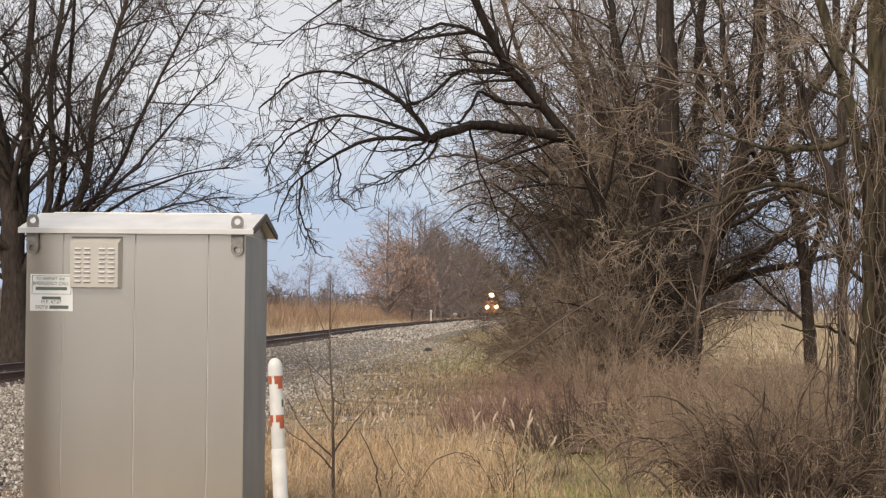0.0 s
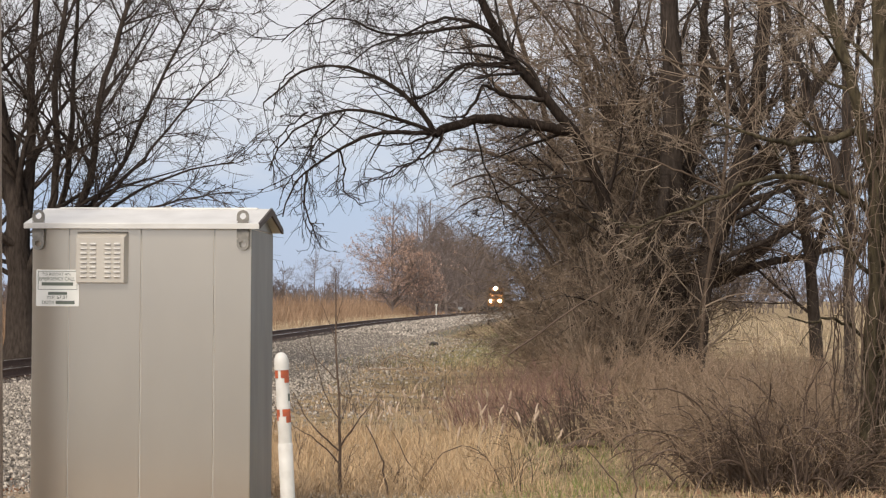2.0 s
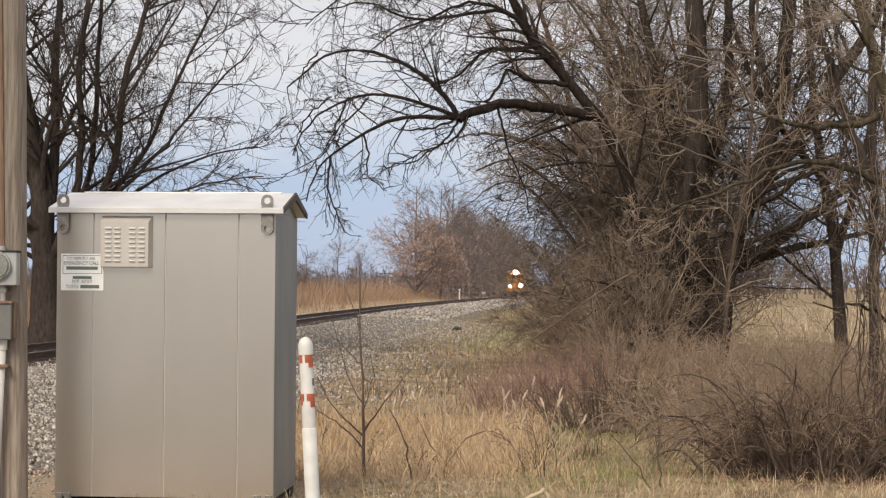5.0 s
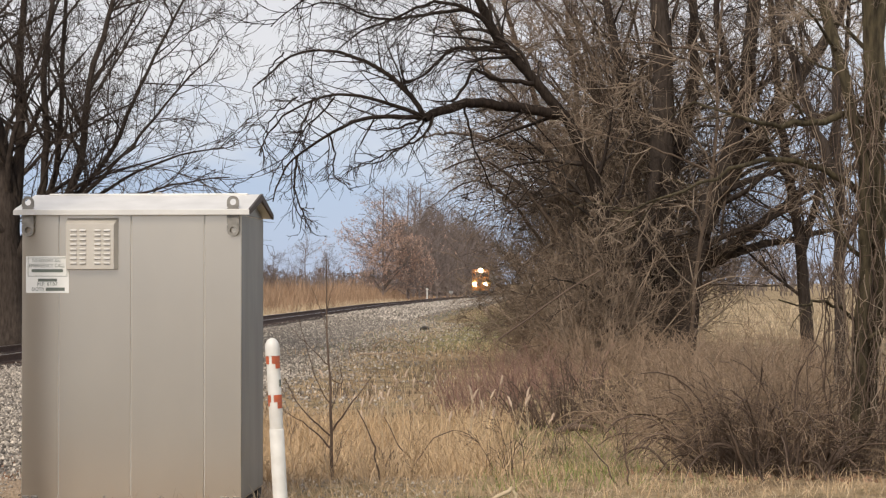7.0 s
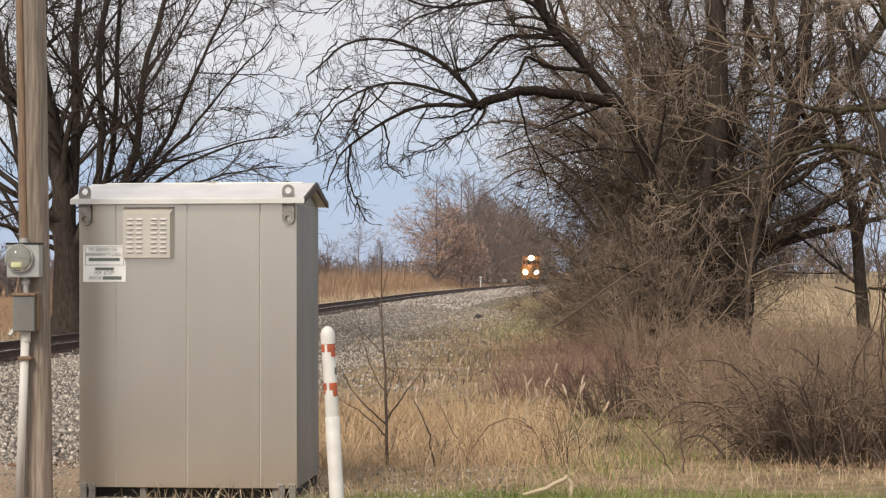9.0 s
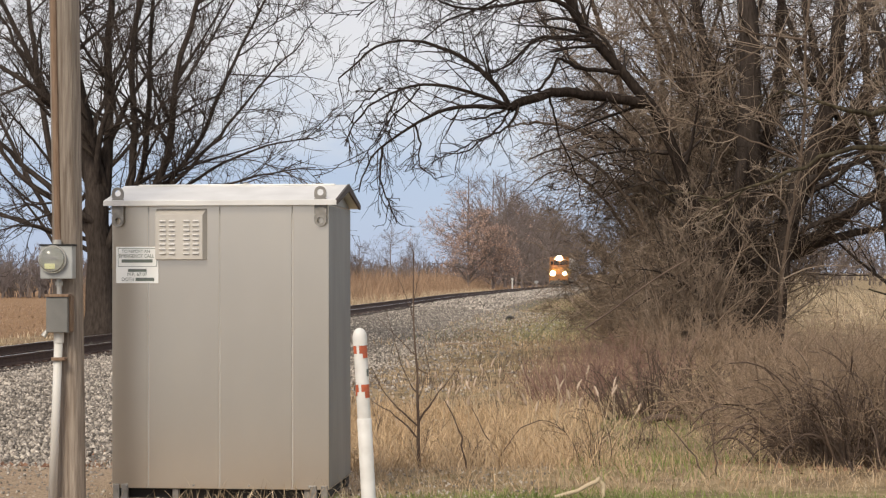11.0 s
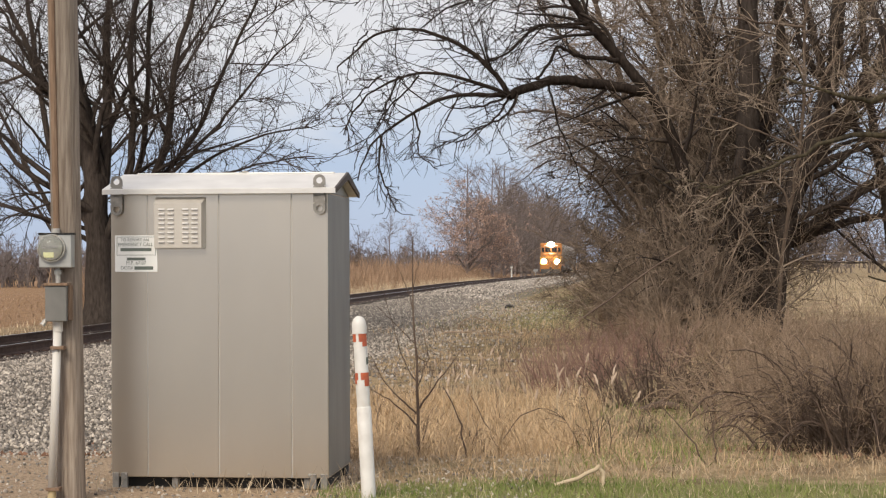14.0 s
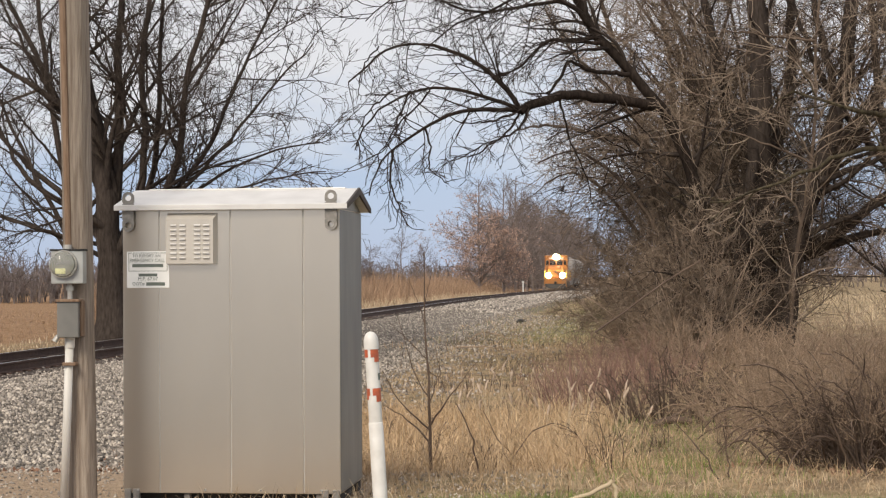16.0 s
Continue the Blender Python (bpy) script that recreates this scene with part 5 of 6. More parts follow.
def bare_grown(rng, x, y, h, r, levels, stems=3):
    """Trunks of one bare tree growing freely; lines for tubes by level."""
    z = ground_z(x, y)
    n = len(x)
    k = 8
    idx = np.repeat(np.arange(n), stems)
    t = np.linspace(0, 1, k)
    d = rng.normal(0, 0.22, (len(idx), 1, 2)) * h[idx, None, None]
    P = np.empty((len(idx), k, 3))
    P[..., :2] = np.stack([x, y], -1)[idx, None] + d * (t ** 1.6)[None, :, None]
    P[..., 2] = z[idx, None] - 0.2 + h[idx, None] * rng.uniform(0.75, 1.0, (len(idx), 1)) * t
    P[:, 1:] += rng.normal(0, 0.012, (len(idx), k - 1, 3)) * h[idx, None, None]
    R = r[idx, None] * np.linspace(1, 0.15, k)[None]
    out = [(P, R)]
    for lv in levels:
        P, R = shoots(rng, P, R, *lv)
        out.append((P, R))
    return out


def wood(name, label, seed, x, y, h, rmin, levels=None, material=None):
    rng = np.random.default_rng(seed)
    lv = levels or [(7, 0.2, 1.0, 36, 0.42, 4, 0.12, 0.04, 0.5, rmin * 1.6, 0.5), (3, 0.1, 1.0, 38, 0.6, 3, 0.15, 0.03, 0.6, rmin * 1.2, 0.5)]
    g = bare_grown(rng, x, y, h, h * 0.012, lv, 2)
    V, F = tubes(g, 3)
    return tagged(quads(name, V, F, material or M_FARTWIG), label, "woods", kind="stuff")


def far_woods():
    rng = np.random.default_rng(51)
    thick = [(7, 0.15, 1.0, 34, 0.42, 4, 0.1, 0.03, 0.5, 0.08, 0.5), (4, 0.1, 1.0, 38, 0.6, 3, 0.12, 0.02, 0.6, 0.055, 0.5)]
    n = 150
    y = rng.uniform(385, 540, n)
    x = -11.34 + SL * y - 2.2e-5 * (y - 150) ** 2 - rng.uniform(5, 21, n)
    wood("far_woods", "dark bare woods beside the track in the distance", 52, x, y, rng.uniform(14, 19, n), 0.075, thick)
    n = 120
    y = rng.uniform(600, 720, n)
    x = rng.uniform(20, 150, n)
    wood("far_woods", "dark bare woods closing the line's distance", 53, x, y, rng.uniform(15, 23, n), 0.085)
    fine = [(7, 0.1, 1.0, 30, 0.4, 3, 0.1, 0.04, 0.5, 0.07, 0.5), (3, 0.1, 1.0, 34, 0.6, 2, 0.12, 0.03, 0.6, 0.06, 0.5)]
    n = 280
    y = rng.uniform(315, 350, n)
    x = y * rng.uniform(-0.29, -0.13, n)
    wood("tree_line", "grey bare tree line behind the stubble field", 54, x, y, rng.uniform(5.5, 9.0, n), 0.05, fine, M_FARGREY)
    n = 90
    x = rng.uniform(52, 125, n)
    y = rng.uniform(360, 400, n)
    wood("tree_line", "grey bare tree line behind the pale field", 55, x, y, rng.uniform(5, 8.5, n), 0.065)
    n = 170
    y = rng.uniform(300, 420, n)
    x = y * rng.uniform(-0.06, 0.03, n)
    wood("tree_line", "low grey bare scrub on the skyline", 56, x, y, rng.uniform(3.8, 5.4, n), 0.045, fine, M_FARGREY)


far_woods()


def oak(x, y, h, seed, leaves, twig=0.02, name="oak_tree", label="", group=""):
    """A round-headed tree that has kept some of its brown leaves."""
    rng = np.random.default_rng(seed)
    z = float(ground_z(x, y))
    t = thing(name, pose(x, y, z), label or ("bare young oak keeping rust-brown dead leaves" if leaves else "bare grey-brown tree beside the track"), "tree", group)
    k = 8
    main = limb([(0, 0, -0.3), (0.1, 0, h * 0.25), (-0.1, 0, h * 0.55), (0.1, 0, h * 0.95)], h * 0.017, h * 0.003, 12, 0.04, rng)
    V, F = tubes([main], 7)
    quads("trunk", V, F, M_FARTWIG, t)
    a = shoots(rng, *main, 36, 0.06, 0.97, 64, 0.50, 7, 0.08, 0.05, 0.5, 0.03, 0.6)
    b = shoots(rng, *a, 8, 0.15, 1.0, 42, 0.5, 5, 0.12, 0.04, 0.5, twig, 0.5)
    c = shoots(rng, *b, 4, 0.1, 1.0, 44, 0.6, 3, 0.15, 0.03, 0.6, twig * 0.7, 0.5)
    V, F = tubes([a, b, c], 3)
    quads("crown", V, F, M_FARTWIG, t)
    if leaves:
        P = c[0][:, 1:].reshape(-1, 3)
        P = P[P[:, 2] < h * 0.82]
        P = P[rng.integers(0, len(P), leaves)] + rng.normal(0, 0.12, (leaves, 3))
        u = rng.normal(size=(leaves, 3))
        u /= np.linalg.norm(u, axis=1, keepdims=True)
        w = np.cross(u, rng.normal(size=(leaves, 3)))
        w /= np.linalg.norm(w, axis=1, keepdims=True)
        s = rng.uniform(0.05, 0.11, (leaves, 1))
        V = np.stack([P - u * s, P + w * s * 0.6, P + u * s, P - w * s * 0.6], 1).reshape(-1, 3)
        F = np.arange(len(V)).reshape(-1, 4)
        tagged(quads("dead_leaves", V, F, M_OAKLEAF, t, "rust-brown dead leaves"), kind="stuff")


oak(3.75, 220, 14.4, 71, 9000)
oak(6.8, 224, 9.5, 72, 5000)
for x, y, h, seed in ((7.2, 238, 15.2, 73), (9.2, 250, 16.4, 74), (11.8, 275, 14.8, 76), (13.6, 296, 15.0, 78), (10.2, 300, 17.0, 79), (17.0, 330, 14.5, 80), (21.5, 356, 13.5, 81)):
    oak(x, y, h, seed, 0, 0.026)
for x, y, h, seed in ((-12.4, 300, 8.0, 62), (-7.4, 300, 9.6, 63), (-3.6, 300, 7.6, 64), (-15.0, 300, 7.0, 65)):
    oak(x, y, h, seed, 0, 0.016, "skyline_tree", "small bare tree on the skyline", "skyline trees")


# ---- bushes ----
def bush(name, label, x, y, h, w, stems, seed, material, levels=None, r=0.012, droop=0.0, group="", depth=1.0, stem=None):
    """Many arching stems from a loose base, with fine side shoots."""
    rng = np.random.default_rng(seed)
    z = float(ground_z(x, y))
    t = thing(name, pose(x, y, z), label, "bush", group)
    k = 9
    a = rng.uniform(0, 6.283, stems)
    q = np.sqrt(rng.random(stems))
    base = np.stack([np.cos(a) * q * w * 0.45, np.sin(a) * q * w * 0.45 * depth, np.full(stems, -0.05)], -1)
    base[:, 2] += ground_z(x + base[:, 0], y + base[:, 1]) - z
    out = np.stack([np.cos(a) * q, np.sin(a) * q * depth, np.zeros(stems)], -1)
    d = out * 0.55 + rng.normal(0, 0.22, (stems, 3)) + np.array([0, 0, 1.0])
    d /= np.linalg.norm(d, axis=1, keepdims=True)
    L = h * rng.uniform(0.65, 1.15, stems) * (1 - 0.25 * q)
    P = np.empty((stems, k, 3))
    P[:, 0] = base
    for j in range(1, k):
        d = d + rng.normal(0, 0.10, (stems, 3)) + np.array([0, 0, -droop * j / k])
        d /= np.linalg.norm(d, axis=1, keepdims=True)
        P[:, j] = P[:, j - 1] + d * (L / (k - 1))[:, None]
    R = r * rng.uniform(0.5, 1.3, (stems, 1)) * np.linspace(1, 0.3, k)[None]
    g = [(P, R)]
    V, F = tubes(g, 4)
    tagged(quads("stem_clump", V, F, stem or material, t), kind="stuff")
    fine = []
    for lv in levels or [(5, 0.2, 1.0, 32, 0.48, 5, 0.14, 0.02, 0.55, r * 0.32, 0.5), (2, 0.15, 1.0, 34, 0.62, 2, 0.18, 0.02, 0.6, r * 0.28, 0.5)]:
        P, R = shoots(rng, P, R, *lv)
        fine.append((P, R))
    V, F = tubes(fine, 3)
    tagged(quads("twig_haze", V, F, material, t), kind="stuff")
    return t



def bushes():
    weedy = [(4, 0.2, 1.0, 36, 0.45, 5, 0.14, 0.03, 0.6, 0.0022, 0.5), (2, 0.2, 1.0, 40, 0.5, 3, 0.15, 0.02, 0.7, 0.0018, 0.5)]
    rw = random.Random(77)
    for i in range(22):
        x, y = rw.uniform(-0.5, 3.4), rw.uniform(14.2, 21.0)
        bush("dead_weed", "small dark dead weed standing in the straw", x, y, rw.uniform(0.3, 0.65), 0.3, rw.randint(5, 10), 300 + i, M_BUSHD, weedy, r=0.0045, droop=0.1, group="dead weeds in the straw")
    near = [(6, 0.2, 1.0, 34, 0.5, 5, 0.12, 0.02, 0.5, 0.0026, 0.5), (4, 0.15, 1.0, 36, 0.6, 3, 0.15, 0.02, 0.6, 0.002, 0.5)]
    haze = [(9, 0.2, 1.0, 40, 0.42, 6, 0.16, 0.0, 0.5, 0.007, 0.4), (6, 0.1, 1.0, 48, 0.65, 3, 0.22, 0.0, 0.6, 0.0065, 0.5)]
    for i, (x, y, h, w) in enumerate(((5.6, 46, 4.2, 2.0), (5.5, 41, 3.2, 1.5), (6.6, 45, 4.6, 2.2), (5.1, 45.5, 2.8, 1.3))):
        bush("thicket", "thicket of thin grey bare stems under the trees", x, y, h, w, 44, 180 + i, M_TWIGM, haze, r=0.02)
    for i, (x, y, h, w) in enumerate(((4.9, 50, 1.9, 1.4), (5.5, 52, 2.4, 1.8), (4.6, 43, 1.4, 1.3))):
        bush("thicket", "thicket of thin brown bare stems under the trees", x, y, h, w, 24, 186 + i, M_BUSH, haze, r=0.012)
    for i, (x, y) in enumerate(((5.2, 37.5), (6.9, 39.0), (8.6, 37.0))):
        bush("arching_bush", "brown brush at the foot of the trees", x, y, 1.15, 2.6, 100, 190 + i, M_BUSH, droop=0.06)
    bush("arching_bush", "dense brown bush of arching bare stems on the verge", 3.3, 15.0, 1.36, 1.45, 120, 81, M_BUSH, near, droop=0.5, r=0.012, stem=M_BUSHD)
    bush("arching_bush", "dark low bush of arching bare stems", 3.38, 14.5, 0.95, 1.0, 70, 82, M_BUSHD, near, droop=0.5, r=0.015)
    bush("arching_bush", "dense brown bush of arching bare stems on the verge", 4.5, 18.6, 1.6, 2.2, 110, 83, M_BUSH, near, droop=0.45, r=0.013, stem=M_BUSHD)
    bush("arching_bush", "brown bush of arching bare stems", 3.9, 22.0, 1.25, 1.9, 100, 84, M_BUSH, droop=0.35)
    bush("arching_bush", "dark brown bush over a fallen log", 3.0, 24.6, 0.95, 1.7, 90, 85, M_BUSHD, droop=0.15)
    bush("red_bush", "reddish-purple bush of fine upright stems", 2.15, 28.0, 0.95, 2.0, 110, 86, M_RED, r=0.008)
    bush("red_bush", "reddish-purple bush of fine upright stems", 3.1, 32.0, 1.0, 2.6, 110, 87, M_RED, r=0.008)
    bush("arching_bush", "brown brush below the trees", 5.3, 27.0, 1.25, 2.8, 110, 88, M_BUSH, droop=0.3)
    bush("arching_bush", "brown brush below the trees", 6.8, 31.0, 1.35, 3.2, 110, 89, M_BUSH, droop=0.3)
    bush("arching_bush", "brown brush below the trees", 4.9, 35.0, 1.2, 3.0, 110, 90, M_BUSH, droop=0.3)
    bush("arching_bush", "grey brush at the track side", 7.9, 66.0, 2.2, 2.6, 90, 93, M_BUSH, r=0.018, droop=0.05)
    bush("arching_bush", "grey brush at the track side", 11.2, 84.0, 2.6, 3.4, 90, 94, M_BUSH, r=0.022, droop=0.05)
    bush("arching_bush", "grey brush at the track side", 5.9, 48.0, 1.6, 2.4, 90, 95, M_BUSH, r=0.014, droop=0.05)
    bush("arching_bush", "brown brush beside the slender tree", 6.3, 21.0, 1.5, 2.4, 100, 96, M_BUSH, droop=0.3)


bushes()


# ---- grass and weeds ----
def blades(name, rng, x, y, h, w, material, label, lean=0.35, bend_=0.3, segs=3, z=None, cat_="grass"):
    """Ribbon blades that lean and bend."""
    n = len(x)
    zz = ground_z(x, y) if z is None else z
    a = rng.uniform(0, 6.283, n)
    hd = rng.uniform(0, 6.283, n)
    ln = np.abs(rng.normal(0, lean, n))
    t = np.linspace(0, 1, segs + 1)
    off = ln[:, None] * t + bend_ * rng.random(n)[:, None] * t ** 2.5
    up = t[None] - 0.35 * off ** 2
    H = h[:, None]
    P = np.stack([x[:, None] + np.cos(hd)[:, None] * off * H, y[:, None] + np.sin(hd)[:, None] * off * H, zz[:, None] - 0.02 + up * H], -1)
    side = np.stack([np.cos(a), np.sin(a), np.zeros(n)], -1)[:, None]
    wd = (w * np.array([1.0, 0.9, 0.65, 0.15] if segs == 3 else [1.0, 0.75, 0.1]))[None, :, None] * rng.uniform(0.6, 1.4, (n, 1, 1)) * 0.5
    V = np.stack([P - side * wd, P + side * wd], 2).reshape(-1, 3)
    i = (np.arange(n) * (segs + 1) * 2)[:, None] + (np.arange(segs) * 2)[None]
    F = np.stack([i, i + 1, i + 3, i + 2], -1).reshape(-1, 4)
    return tagged(quads(name, V, F, material), label, cat_, kind="stuff")


M_STRAW = mat("straw", (0.42, 0.285, 0.158), (0.59, 0.44, 0.275), 1.2, 0.9, rand=0.35, island=True)
M_PALE = mat("pale_straw", (0.42, 0.33, 0.22), (0.58, 0.48, 0.34), 2.0, 0.9, rand=0.3, island=True)
M_GRASS = mat("green_grass", (0.12, 0.17, 0.035), (0.24, 0.27, 0.08), 2.0, 0.8, rand=0.35, island=True)
M_DULL = mat("dull_grass", (0.175, 0.15, 0.088), (0.29, 0.25, 0.16), 2.0, 0.9, rand=0.35, island=True)
M_BANKG = mat("bank_green", (0.15, 0.155, 0.068), (0.245, 0.245, 0.122), 2.0, 0.9, rand=0.3, island=True)
M_DEADB = mat("brown_grass", (0.35, 0.245, 0.145), (0.53, 0.395, 0.25), 2.0, 0.9, rand=0.35, island=True)
M_LITTER = mat("leaf_litter", (0.16, 0.085, 0.055), (0.30, 0.18, 0.12), 5.0, 0.9, rand=0.4, island=True)
M_PLUME = mat("reed_plume", (0.46, 0.35, 0.26), (0.58, 0.46, 0.36), 12.0, 0.95, 0, 0.5, 60, rand=0.2, island=True)


def clumpy(x, y, s=0.8, seed=0.0):
    return 0.5 + 0.5 * np.sin(x * s * 2.1 + seed + 1.7 * np.sin(y * s * 0.9)) * np.sin(y * s * 1.7 + 2.3 * np.sin(x * s * 0.8 + seed))


def grasses():
    rng = np.random.default_rng(101)
    edge = lambda x, y: np.clip((across(x, y) - 6.3 + rng.normal(0, 0.5, len(x))) / 1.2, 0, 1)
    # tall straw in the ditch and on the slope
    def dens(x, y):
        bare = (1 - 0.75 * sstep(2.0, 2.6, x) * sstep(19, 17.5, y)) * (1 - 0.93 * np.exp(-(((x - 2.4) / 1.0) ** 2 + ((y - 20.5) / 2.2) ** 2)))
        return edge(x, y) * (0.3 + 0.7 * clumpy(x, y)) * (0.12 + 0.88 * sstep(1.9, 0.8, x - 0.05 * (y - 15))) * bare * np.clip((y - 13.8 - 0.4 * np.sin(x * 1.3)) / 1.0, 0, 1)
    x, y = scatter(rng, 26000, -1.4, 4.8, 13.6, 27, dens)
    h = rng.uniform(0.16, 0.52, len(x)) * (0.75 + 0.4 * clumpy(x, y, 0.6, 2.0)) * np.clip(0.55 + (y - 14) * 0.2, 0.5, 1) * (1 - 0.6 * sstep(0.082, 0.108, x / y))
    blades("tall_grass", rng, x, y, h, 0.0065, M_STRAW, "tall straw-coloured dead grass beside the ditch", lean=0.6, bend_=0.6)
    x, y = scatter(rng, 20000, -1.4, 5.5, 13.6, 27, dens)
    blades("brown_grass", rng, x, y, rng.uniform(0.12, 0.45, len(x)) * (1 - 0.6 * sstep(0.082, 0.108, x / y)), 0.0065, M_DEADB, "ragged brown dead grass beside the ditch", lean=0.75, bend_=0.6)
    x, y = scatter(rng, 11000, -2.5, 8.5, 26, 60, lambda a, b: edge(a, b) * (0.3 + 0.7 * clumpy(a, b, 0.5)))
    blades("tall_grass", rng, x, y, rng.uniform(0.07, 0.28, len(x)), 0.012, M_DEADB, "dead grass along the embankment foot", segs=2)
    # short dead grass and fallen stems on the near slope
    x, y = scatter(rng, 34000, -0.9, 6.0, 12.6, 24, lambda a, b: edge(a, b) * (0.55 + 0.45 * clumpy(a, b, 1.1, 1.0)) * (1 - 0.7 * sstep(1.5, 2.3, a) * sstep(13.4, 14.2, b)))
    blades("dead_grass", rng, x, y, rng.uniform(0.06, 0.2, len(x)), 0.0055, M_DEADB, "short brown dead grass on the slope", lean=0.9, bend_=0.5, segs=2)
    # green verge
    x, y = scatter(rng, 22000, -0.75, 4.2, 11.2, 13.0, lambda a, b: np.clip((12.75 - b + 0.2 * np.sin(a * 1.6)) / 0.5, 0, 1) * (0.45 + 0.55 * clumpy(a, b, 1.5)) * np.where((a > -2.2) & (a < -0.6) & (b > 12.25), 0.0, 1.0))
    blades("verge_grass", rng, x, y, rng.uniform(0.03, 0.085, len(x)), 0.005, M_GRASS, "fresh green mown grass on the road verge", lean=0.5)
    x, y = scatter(rng, 5000, -0.75, 4.2, 11.2, 13.6, lambda a, b: 0.3 + 0.7 * clumpy(a, b, 1.3, 4.0))
    blades("verge_straw", rng, x, y, rng.uniform(0.03, 0.11, len(x)), 0.004, M_PALE, "dry blades among the green verge grass", lean=0.8)
    # green tinge in the ditch clearing and along the embankment foot
    x, y = scatter(rng, 12000, 0.6, 4.2, 14.5, 25, lambda a, b: np.exp(-(((a - 2.2) / 0.9) ** 2 + ((b - 19.5) / 3.4) ** 2)))
    blades("ditch_grass", rng, x, y, rng.uniform(0.05, 0.16, len(x)), 0.007, M_DULL, "patch of green grass in the ditch", lean=0.7, segs=2)
    x, y = scatter(rng, 15000, 0.9, 4.6, 13.2, 25, lambda a, b: (0.15 + 0.85 * clumpy(a, b, 1.2, 0.6)) * np.exp(-((a - 0.11 * b - 0.2) / 0.7) ** 2))
    blades("ditch_grass", rng, x, y, rng.uniform(0.06, 0.17, len(x)), 0.0065, M_GRASS, "fresh green grass in the ditch clearing", lean=0.7, segs=2)
    x, y = scatter(rng, 7000, 2.1, 5.2, 13.6, 19.5, lambda a, b: np.exp(-(((a - 3.4) / 0.8) ** 2 + ((b - 15.6) / 1.7) ** 2)))
    blades("leaf_litter", rng, x, y, rng.uniform(0.02, 0.07, len(x)), 0.045, M_LITTER, "dark leaf litter under the bushes", lean=1.2, segs=2, cat_="leaves")
    xx, yy, p = track_scatter(rng, 12000, 5.2, 12.0, 22, 95, 1.2)
    k = rng.random(len(xx)) < clumpy(xx, yy, 0.35, 3.0) ** 3
    blades("brown_weeds", rng, xx[k], yy[k], rng.uniform(0.1, 0.4, int(k.sum())), 0.012, M_BUSHD, "clumps of dark brown dead weeds on the bank", lean=0.6, segs=2)
    xx, yy, p = track_scatter(rng, 10000, 4.4, 11.0, 55, 150, 1.2)
    blades("bank_grass", rng, xx, yy, rng.uniform(0.04, 0.14, len(xx)), 0.02, M_BANKG, "greenish grass strip along the track", lean=0.6, segs=2)
    xx, yy, p = track_scatter(rng, 4500, 4.0, 11.0, 50, 160, 1.2)
    blades("bank_straw", rng, xx, yy, rng.uniform(0.05, 0.2, len(xx)), 0.02, M_DEADB, "dead grass strip along the track", lean=0.5, segs=2)
    # russet weeds on the far side of the line
    xx, yy, p = track_scatter(rng, 20000, -14, -5.0, 80, 260, 1.3)
    hh = rng.uniform(1.0, 2.9, len(xx)) * (0.55 + 0.6 * clumpy(xx, yy, 0.12)) * np.clip((-4.2 - p) / 5, 0.25, 1)
    blades("russet_weeds", rng, xx, yy, hh, 0.045, M_REDBANK, "bank of russet dead weeds beyond the track", lean=0.25, segs=2)
    xx, yy, p = track_scatter(rng, 5000, -8.0, -3.6, 45, 200, 1.2)
    blades("pale_weeds", rng, xx, yy, rng.uniform(0.2, 0.7, len(xx)) * np.clip((yy - 40) / 60, 0.15, 1), 0.03, M_PALE, "pale dead grass along the far ballast", lean=0.4, segs=2)
    xx, yy, p = track_scatter(rng, 3500, -7.0, -3.0, 26, 60, 1.0)
    blades("pale_weeds", rng, xx, yy, rng.uniform(0.04, 0.14, len(xx)), 0.014, M_REDBANK, "russet dead grass along the far ballast", lean=0.5, segs=2)
    # stubble on the left field
    x, y = scatter(rng, 14000, -30, -9, 40, 110, lambda a, b: (across(a, b) < -7) * (0.3 + 0.7 * (np.sin(across(a, b) * 8.2) > 0)))
    blades("stubble", rng, x, y, rng.uniform(0.05, 0.18, len(x)), 0.03, M_REDBANK, "cut stubble in rows on the bare field", lean=0.4, segs=2)
    # pale field at the far side of the trees
    x, y = scatter(rng, 10000, 9, 48, 60, 170, lambda a, b: np.clip((a / b - 0.12) * 20, 0, 1))
    blades("field_grass", rng, x, y, rng.uniform(0.2, 0.6, len(x)), 0.03, M_PALE, "pale dry grass on the open field", lean=0.4, segs=2)
    # long thin dead stalks
    x, y = scatter(rng, 170, -0.8, 5.5, 13.6, 24, lambda a, b: edge(a, b))
    blades("dry_stalks", rng, x, y, rng.uniform(0.25, 0.55, len(x)), 0.0055, M_DEADB, "thin brown dead weed stalks", lean=0.3, bend_=0.5)
    # brown leaf litter at the edge of the ballast
    xx, yy, p = track_scatter(rng, 4200, 5.0, 7.4, 14.5, 24, 1.0)
    blades("leaf_litter", rng, xx, yy, rng.uniform(0.02, 0.06, len(xx)), 0.05, M_LITTER, "brown leaf litter at the edge of the ballast", lean=1.2, segs=2, cat_="leaves")
    # weeds against the case
    x, y = scatter(rng, 260, -2.2, -0.3, 11.95, 12.3, lambda a, b: 0.25 + 0.75 * (a > -1.6))
    blades("case_weeds", rng, x, y, rng.uniform(0.05, 0.22, len(x)), 0.005, M_PALE, "thin pale weeds at the foot of the case", lean=0.55, bend_=0.6)


grasses()


